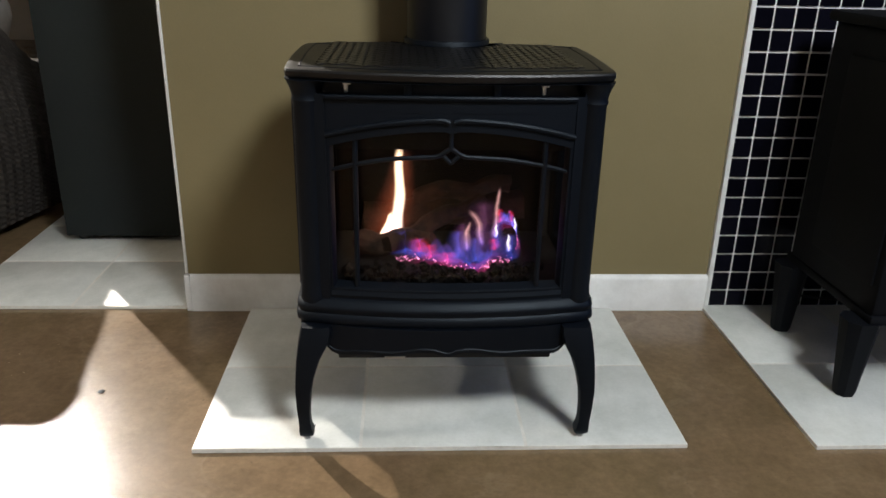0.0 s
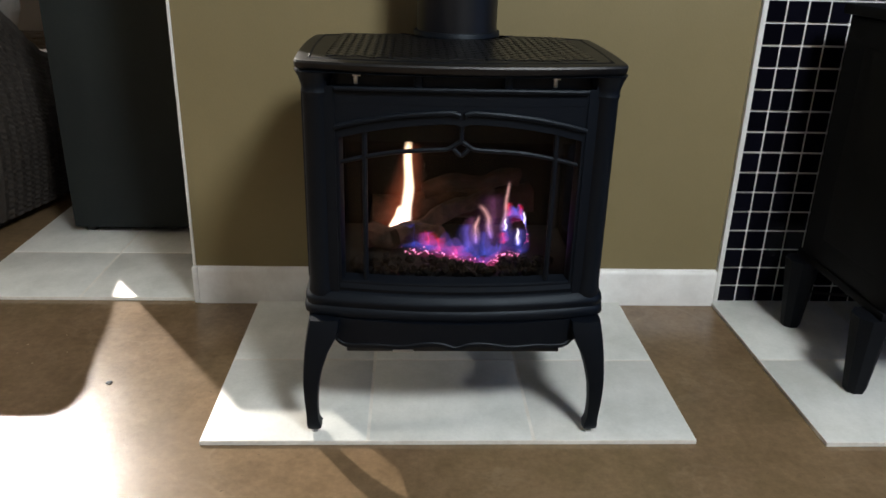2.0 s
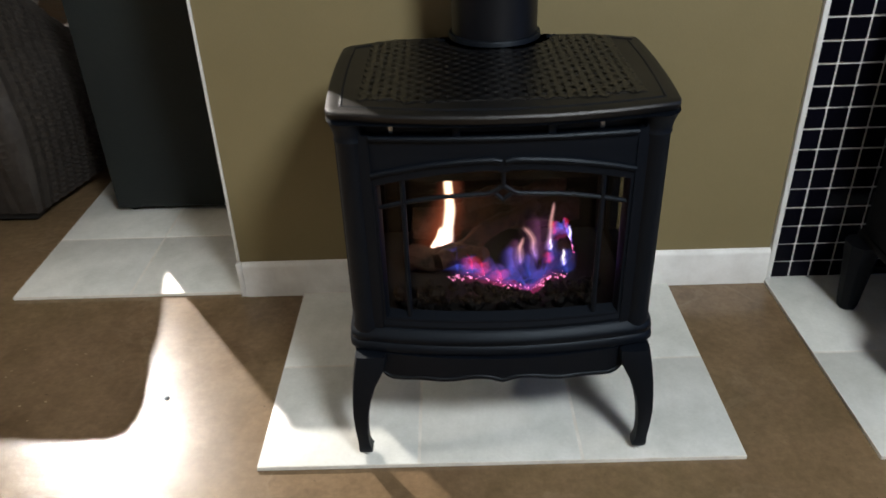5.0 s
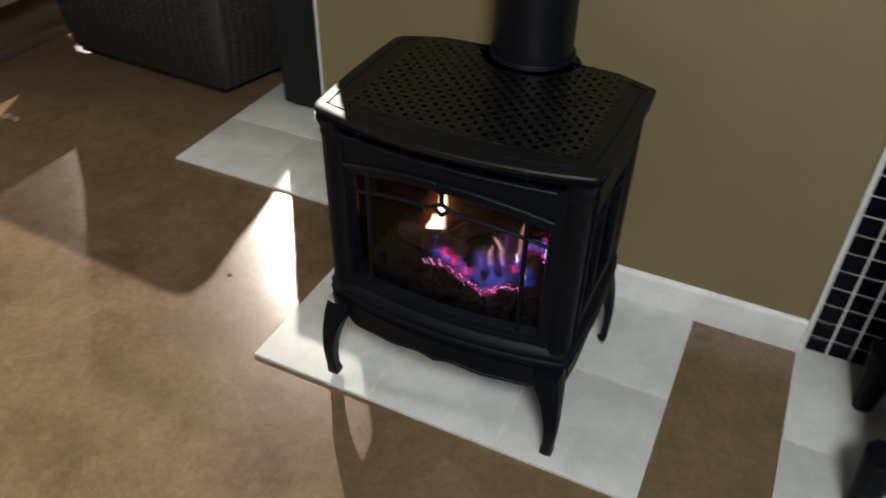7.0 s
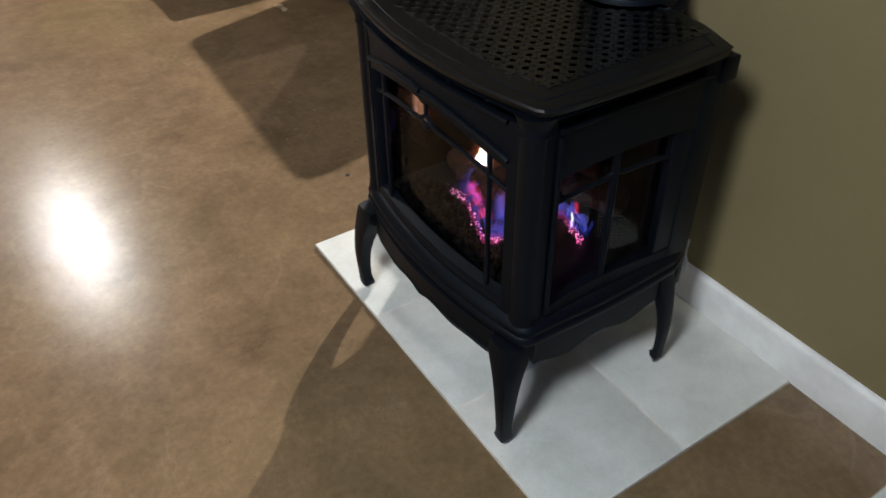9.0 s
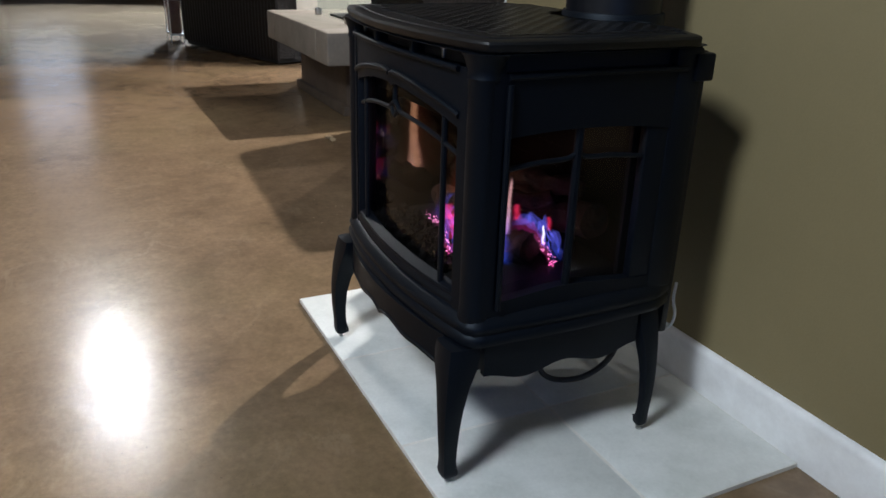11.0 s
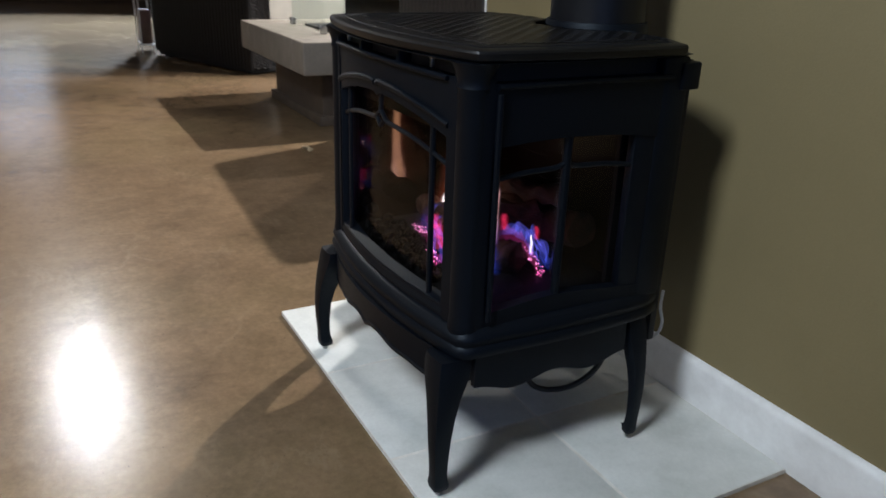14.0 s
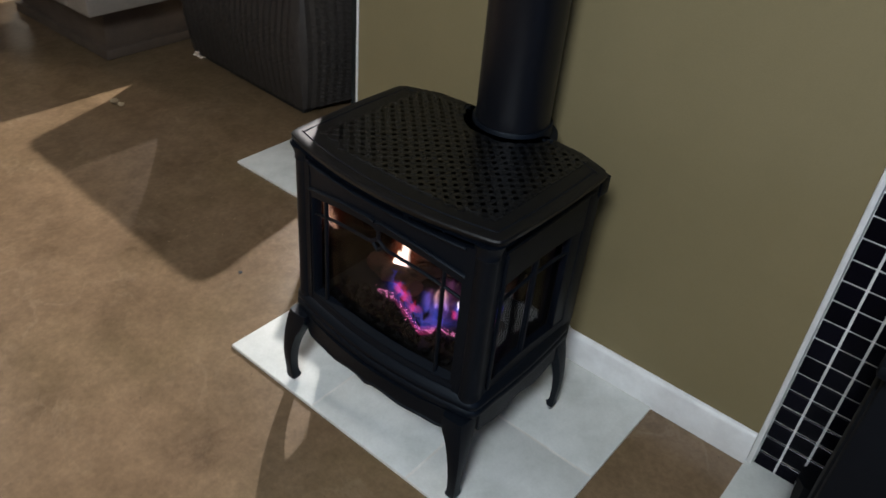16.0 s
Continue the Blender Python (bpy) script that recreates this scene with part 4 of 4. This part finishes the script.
    part("thin_cable", tube(bmesh.new(), smooth_path([(0.25, -0.12, 0.285), (0.249, -0.12, 0.25), (0.258, -0.12, 0.225), (0.253, -0.12, 0.199), (0.229, -0.12, 0.171)], 8), 0.003, 8), M_TRIM, root, "thin white cable hanging behind the stove")
    return root


gas_stove()


# ---- neighbouring stove on the tiled hearth ----
def neighbour_stove():
    root = thing("wood_stove", (0, 0, 0), "large black steel stove on square tapered legs before the black tiles", "stove")
    x0, x1, y0, y1 = 0.905, 1.60, -0.50, -0.09
    part("body", a_box(x0 + 0.024, x1 - 0.025, y0 + 0.02, y1 - 0.015, 0.215, 0.80, 0.010), M_MATT_BLACK, root)
    part("base_plate", a_box(x0 + 0.022, x1 - 0.022, y0 + 0.016, y1, 0.196, 0.218, 0.005), M_MATT_BLACK, root)
    part("top_plate", a_box(x0 + 0.010, x1 + 0.012, y0 - 0.025, y1, 0.802, 0.828, 0.008), M_MATT_BLACK, root)
    for x in (x0 + 0.022, x1 - 0.022):
        for y in (y0 + 0.05, y1 - 0.04):
            rings = []
            for z, w in ((0.010, 0.019), (0.018, 0.021), (0.12, 0.029), (0.2, 0.036)):
                ring = []
                for k in range(8):
                    a = (k + 0.5) * math.tau / 8
                    ring.append((x + w * 1.08 * math.copysign(min(1, abs(math.cos(a)) * 1.25), math.cos(a)), y + w * 1.08 * math.copysign(min(1, abs(math.sin(a)) * 1.25), math.sin(a)), z))
                rings.append(ring)
            part("leg", loft(bmesh.new(), rings), M_MATT_BLACK, root)
    d = part("door", a_box(x0 + 0.12, x1 - 0.12, y0 - 0.004, y0 + 0.024, 0.30, 0.74, 0.008), M_MATT_BLACK, root)
    part("door_handle", tube(bmesh.new(), [(x0 + 0.16, y0 - 0.01, 0.45), (x0 + 0.16, y0 - 0.045, 0.46), (x0 + 0.16, y0 - 0.045, 0.56), (x0 + 0.16, y0 - 0.01, 0.57)], 0.008, 8), M_STEEL, d)
    part("side_rib", a_box(x0 + 0.018, x0 + 0.030, -0.46, -0.20, 0.28, 0.74, 0.005), M_MATT_BLACK, root)
    part("cable", tube(bmesh.new(), smooth_path([(1.05, -0.05, 0.14), (1.0, -0.02, 0.10), (1.02, -0.02, 0.06), (1.10, -0.04, 0.055), (1.2, -0.06, 0.06)], 8), 0.004, 6), M_RUBBER, root, "thin cable hanging behind")


neighbour_stove()


# ---- tall black cabinet in the recess ----
def cabinet():
    root = thing("stove_cabinet", (0, 0, 0), "tall matt black steel cabinet standing on pale tiles", "cabinet")
    part("body", a_box(-1.192, -0.72, 0.505, 0.98, 0.030, 0.865, 0.006), M_CABINET, root)
    part("top", a_box(-1.195, -0.716, 0.502, 0.99, 0.867, 0.885, 0.005), M_CABINET, root)
    for x in (-1.15, -0.79):
        for y in (0.55, 0.93):
            part("foot", lathe(bmesh.new(), x, y, [(0.018, 0.010), (0.020, 0.013), (0.020, 0.030)], 12), M_RUBBER, root)


cabinet()


# ---- woven garden seats ----
def weave(bm, line, z0, tops, pitch=0.022, row=0.011, depth=0.0035, bulge_by=0.03):
    """A woven wall along a plan line: strands pass in and out round upright stakes. tops: height at each point."""
    pts, hs = [], []
    for (a, ha), (b, hb) in zip(zip(line, tops), zip(line[1:], tops[1:])):
        a, b = Vector(a), Vector(b)
        n = max(1, round((b - a).length / (pitch / 2)))
        for i in range(n):
            pts.append(a.lerp(b, i / n))
            hs.append(ha + (hb - ha) * i / n)
    pts.append(Vector(line[-1]))
    hs.append(tops[-1])
    rows = int((max(hs) - z0) / row)
    grid = []
    for i, p in enumerate(pts):
        q = pts[min(i + 1, len(pts) - 1)] - pts[max(i - 1, 0)]
        nrm = Vector((q.y, -q.x)).normalized()
        col = []
        for j in range(rows + 1):
            z = z0 + (hs[i] - z0) * j / rows
            off = depth * math.sin(i * math.pi / 2) * (1 if j % 2 else -1) + 0.0035 * (0.5 + 0.5 * math.cos(i * math.pi / 2))
            bulge = bulge_by * math.sin(math.pi * min(1, (z - z0) / 0.5))
            v = p + nrm * (off + bulge)
            col.append(bm.verts.new((v.x, v.y, z)))
        grid.append(col)
    for a, b in zip(grid, grid[1:]):
        for j in range(rows):
            bm.faces.new((a[j], b[j], b[j + 1], a[j + 1]))
    return bm


def round_corner(pts, r, n=5):
    out = [pts[0]]
    for a, b, c in zip(pts, pts[1:], pts[2:]):
        a, b, c = Vector(a), Vector(b), Vector(c)
        p, q = b + (a - b).normalized() * r, b + (c - b).normalized() * r
        for k in range(n + 1):
            t = k / n
            out.append(tuple((p * (1 - t) ** 2 + b * 2 * t * (1 - t) + q * t * t)))
    return out + [pts[-1]]


def wicker_seat(name, w, d, back, arm, at, turn, label, cushion_mat, bulge_by=0.03, resin=None, front=0.0, seat_top=0.44, fall=1.6, flare=0.0, start=0.03):
    """Faces +y in its own frame; its back lies along y = 0 from x = 0 to w."""
    resin = resin or M_WICKER
    root = thing(name, (0, 0, 0), label, "seat", "woven garden seats")
    line = round_corner([(w + flare, d), (w, 0), (0, 0), (-flare * 0.2, d)][::-1], 0.018, 2)
    fine = []
    for a, b in zip(line, line[1:]):
        count = max(1, round((Vector(b) - Vector(a)).length / 0.04))
        fine += [tuple(Vector(a).lerp(Vector(b), k / count)) for k in range(count)]
    line = fine + [line[-1]]
    tops = []
    for x, y in line:
        tops.append(max(arm, back - fall * max(0.0, y - start)))
    bm = weave(bmesh.new(), line, 0.045, tops, bulge_by=bulge_by)
    part("woven_shell", bm, resin, root, "dark woven resin")
    inner = [(x + (0.075 if x < w / 2 else -0.075), max(y, 0.085)) for x, y in line]
    part("woven_lining", weave(bmesh.new(), inner[::-1], 0.28, [t - 0.004 for t in tops[::-1]]), resin, root)
    rail = []
    for (a, b, t), (a2, b2, t2) in zip(list(zip(line, inner, tops)), list(zip(line, inner, tops))[1:]):
        count = max(1, round((Vector(a2) - Vector(a)).length / 0.012))
        for k in range(count):
            u = k / count
            p, q = Vector(a).lerp(Vector(a2), u), Vector(b).lerp(Vector(b2), u)
            m = p * 0.75 + q * 0.25
            rail.append((m.x, m.y, t + (t2 - t) * u))
    bm = tube(bmesh.new(), rail, [0.026 * (1 + 0.10 * random.uniform(-1, 1)) for k in range(len(rail))], 8)
    part("top_rail", bm, resin, root)
    cap = [[(a[0], a[1], t - 0.022), (a[0], a[1], t - 0.006), (b[0], b[1], t - 0.006), (b[0], b[1], t - 0.022)] for a, b, t in zip(line, inner, tops)]
    part("arm_top", loft(bmesh.new(), cap), resin, root)
    part("plinth", a_box(0.02, w - 0.02, 0.02, d + front - 0.02, 0.012, 0.05, 0.006), M_DARK, root)
    part("front_panel", a_box(0.05, w - 0.05, d + front - 0.05, d + front - 0.02, 0.05, 0.30, 0.006), resin, root)
    part("seat_cushion", a_box(0.09, w - 0.09, 0.10, d + front - 0.02, 0.30, seat_top, 0.035, 4), cushion_mat, root, "plump seat cushion")
    part("back_cushion", a_box(0.10, w - 0.10, 0.09, 0.22, seat_top, back - 0.03, 0.04, 4), cushion_mat, root, "plump back cushion")
    root.matrix_world = Matrix.Translation(at) @ Matrix.Rotation(radians(turn), 4, "Z")
    return root


wicker_seat("wicker_armchair", 0.855, 0.86, 0.828, 0.53, (-2.285, 0.500, 0), -3.1, "dark woven resin garden armchair with grey cushions", M_CUSHION, fall=0.98, flare=0.17, start=0.05)
wicker_seat("wicker_loveseat", 1.30, 0.17, 0.84, 0.62, (-5.37, -0.19, 0), 20, "woven resin loveseat darkened as in shade, with deep cream cushions", M_PALE_CUSHION, 0.004, M_WICKER_SHADED, 0.80, 0.55)

bm = bmesh.new()
v = bmesh.ops.create_icosphere(bm, subdivisions=4, radius=1.0)["verts"]
for p in v:
    c = p.co.copy()
    f = 1 / (abs(c.x) ** 4 + abs(c.y) ** 4 + abs(c.z) ** 4) ** 0.25
    p.co = Vector((c.x * f * 0.075 * (1 - 0.5 * max(abs(c.y), abs(c.z)) ** 4), c.y * f * 0.225, c.z * f * 0.215)) + noise.noise_vector(c * 2.2) * 0.008
o = part("throw_pillow", bm, M_CUSHION, angle=60)
o.matrix_world = pose(-1.545, 0.745, 0.625, -19, 15, -3.1)
tagged(o, "soft grey cloth pillow propped inside the woven armchair", "pillow")


# ---- fire table ----
def fire_table():
    root = thing("fire_table", (0, 0, 0), "low cast stone fire table with a glass wind guard", "table")
    part("base", a_box(-3.34, -2.52, 0.19, 0.72, 0.0, 0.285, 0.006), M_STONE_DARK, root, "dark brown stone base")
    part("plinth", a_box(-3.37, -2.49, 0.165, 0.745, 0.0, 0.05, 0.006), M_STONE_DARK, root)
    for a, b in ((-3.47, -3.305), (-3.301, -2.505), (-2.501, -2.32)):
        part("slab", a_box(a, b, 0.03, 0.86, 0.285, 0.440, 0.008, 3), M_STONE, root, "pale sandy cast stone slab")
    g = part("wind_guard", a_box(-3.15, -2.65, 0.245, 0.251, 0.445, 0.60), M_GUARD, root, "clear glass wind guard")
    part("pane", a_box(-3.15, -2.65, 0.645, 0.651, 0.445, 0.60), M_GUARD, g)
    part("pane", a_box(-3.156, -3.150, 0.245, 0.651, 0.445, 0.60), M_GUARD, g)
    part("pane", a_box(-2.650, -2.644, 0.245, 0.651, 0.445, 0.60), M_GUARD, g)
    for x in (-3.15, -2.65):
        for y in (0.248, 0.648):
            part("clip", a_box(x - 0.016, x + 0.016, y - 0.016, y + 0.016, 0.442, 0.480, 0.004), M_STEEL, g, "steel corner clip")
    part("burner_tray", a_box(-3.10, -2.70, 0.30, 0.60, 0.440, 0.452, 0.003), M_DARK, root)


fire_table()


# ---- far rack with prints ----
def rack():
    root = thing("display_rack", (0, 0, 0), "narrow white wire rack holding faded red brochures", "rack")
    for x, y in ((-5.72, -0.27), (-5.72, -0.17), (-5.50, -0.27), (-5.50, -0.17)):
        part("upright", tube(bmesh.new(), [(x, y, 0.0), (x, y, 1.3)], 0.005, 8), M_TRIM, root)
    for z in (0.06, 0.42, 0.78, 1.14):
        s = part("shelf", a_box(-5.725, -5.495, -0.275, -0.165, z, z + 0.014, 0.002), M_TRIM, root)
        part("brochures", a_box(-5.71, -5.51, -0.26, -0.18, z + 0.014, z + 0.27, 0.003), M_RED, s, "stack of red and brown brochures")


rack()

# ---- small things on the floor ----
o = part("pebble", lump(lump(bmesh.new(), (-2.07, -0.05, 0.010), 0.022, 4, 0.55), (-2.035, -0.045, 0.008), 0.015, 6, 0.6), M_PEBBLE)
tagged(o, "small pale broken stone lying on the concrete floor", "stone")
o = part("floor_debris", lump(bmesh.new(), (-0.755, -0.412, 0.0015), 0.009, 9, 0.3), M_DARK)
tagged(o, "small dark crumb lying on the concrete floor", "debris")
bm = bmesh.new()
for k in range(16):
    cx, cy, r = -1.02 + random.gauss(0, 0.11), -0.30 + random.gauss(0, 0.12), random.uniform(0.0007, 0.002)
    lathe(bm, cx, cy, [(r, 0.0), (r * 0.95, 0.0006), (r * 0.6, 0.0008)], 9)
o = part("paint_drips", bm, M_PEBBLE)
tagged(o, "small dried drips of pale paint on the concrete floor", "paint drips", kind="stuff")


# ---- ceiling spotlights ----
def spotlight(eye, target):
    root = thing("track_spotlight", (0, 0, 0), "small black ceiling spotlight aimed down into the showroom", "lamp", "ceiling spotlights")
    eye = Vector(eye)
    way = (Vector(target) - eye).normalized()
    rings = []
    m = look(eye, target)
    for z, r in ((0.015, 0.066), (0.02, 0.070), (0.10, 0.066), (0.16, 0.040), (0.165, 0.0)):
        rings.append([m @ Vector((max(r, 0.002) * math.cos(k * math.tau / 20), max(r, 0.002) * math.sin(k * math.tau / 20), z)) for k in range(20)])
    part("housing", loft(bmesh.new(), rings), M_MATT_BLACK, root)
    top = eye - way * 0.12
    part("stem", tube(bmesh.new(), [top, (top.x, top.y, 3.3)], 0.010, 8), M_MATT_BLACK, root)
    bm = loft(bmesh.new(), [[m @ Vector((r * math.cos(k * math.tau / 20), r * math.sin(k * math.tau / 20), z)) for k in range(20)] for z, r in ((0.0145, 0.060), (0.0125, 0.055))])
    part("lens", bm, M_LENS, root, "glowing lens")


for lamp in (LAMP_A, LAMP_B, LAMP_C, LAMP_D, LAMP_E, LAMP_F):
    spotlight(*lamp)


# ---- shop windows ----
def shop_window(name, axis, at, a0, a1, z0, z1):
    root = thing(name, (0, 0, 0), "wide shop window with a slim white frame", "window", kind="structure")
    def bx(p0, p1, q0, q1, t=0.06):
        return a_box(p0, p1, at, at + t, q0, q1) if axis == "x" else a_box(at, at + t, p0, p1, q0, q1)
    for p0, p1, q0, q1 in ((a0, a1, z0, z0 + 0.06), (a0, a1, z1 - 0.06, z1), (a0, a0 + 0.06, z0 + 0.06, z1 - 0.06), (a1 - 0.06, a1, z0 + 0.06, z1 - 0.06)):
        part("window_frame", bx(p0, p1, q0, q1), M_TRIM, root)
    pane = part("pane", bx(a0 + 0.06, a1 - 0.06, z0 + 0.06, z1 - 0.06, 0.008), M_GUARD, root)
    pane.visible_shadow = False


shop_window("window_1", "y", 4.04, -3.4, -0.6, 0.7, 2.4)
shop_window("window_2", "y", -11.29, -1.65, -0.85, 1.1, 1.9)


# ---- black mosaic tiles, nearest ones singly ----
PITCH, TILE_X, TILE_Z = 0.0549, X_WALL_R + 0.0150, 0.0005
me = finish(a_box(-0.0247, 0.0247, -0.004, 0.003, -0.0247, 0.0247, 0.0012, 1), "mosaic_tile", M_MOSAIC)
wall_m = bpy.data.objects["wall_mosaic"]
for i in range(11):
    for j in range(27):
        t = new("mosaic_tile", me)
        t.parent = wall_m
        t.location = (TILE_X + (i + 0.5) * PITCH, 0.0205 + random.uniform(-0.0004, 0.0004), TILE_Z + (j + 0.5) * PITCH)
bm = bmesh.new()
for i in range(26):
    for j in range(50):
        if i > 10 or j > 26:
            x, z = TILE_X + (i + 0.5) * PITCH, TILE_Z + (j + 0.5) * PITCH
            vs = [bm.verts.new(p) for p in ((x - 0.0247, 0.0165, z - 0.0247), (x + 0.0247, 0.0165, z - 0.0247), (x + 0.0247, 0.0165, z + 0.0247), (x - 0.0247, 0.0165, z + 0.0247), (x - 0.0247, 0.0225, z - 0.0247), (x + 0.0247, 0.0225, z - 0.0247), (x + 0.0247, 0.0225, z + 0.0247), (x - 0.0247, 0.0225, z + 0.0247))]
            for f in ((0, 1, 2, 3), (0, 4, 5, 1), (1, 5, 6, 2), (2, 6, 7, 3), (3, 7, 4, 0)):
                bm.faces.new([vs[k] for k in f])
rest = part("mosaic_tiles", bm, M_MOSAIC, wall_m)
tagged(rest, kind="stuff")
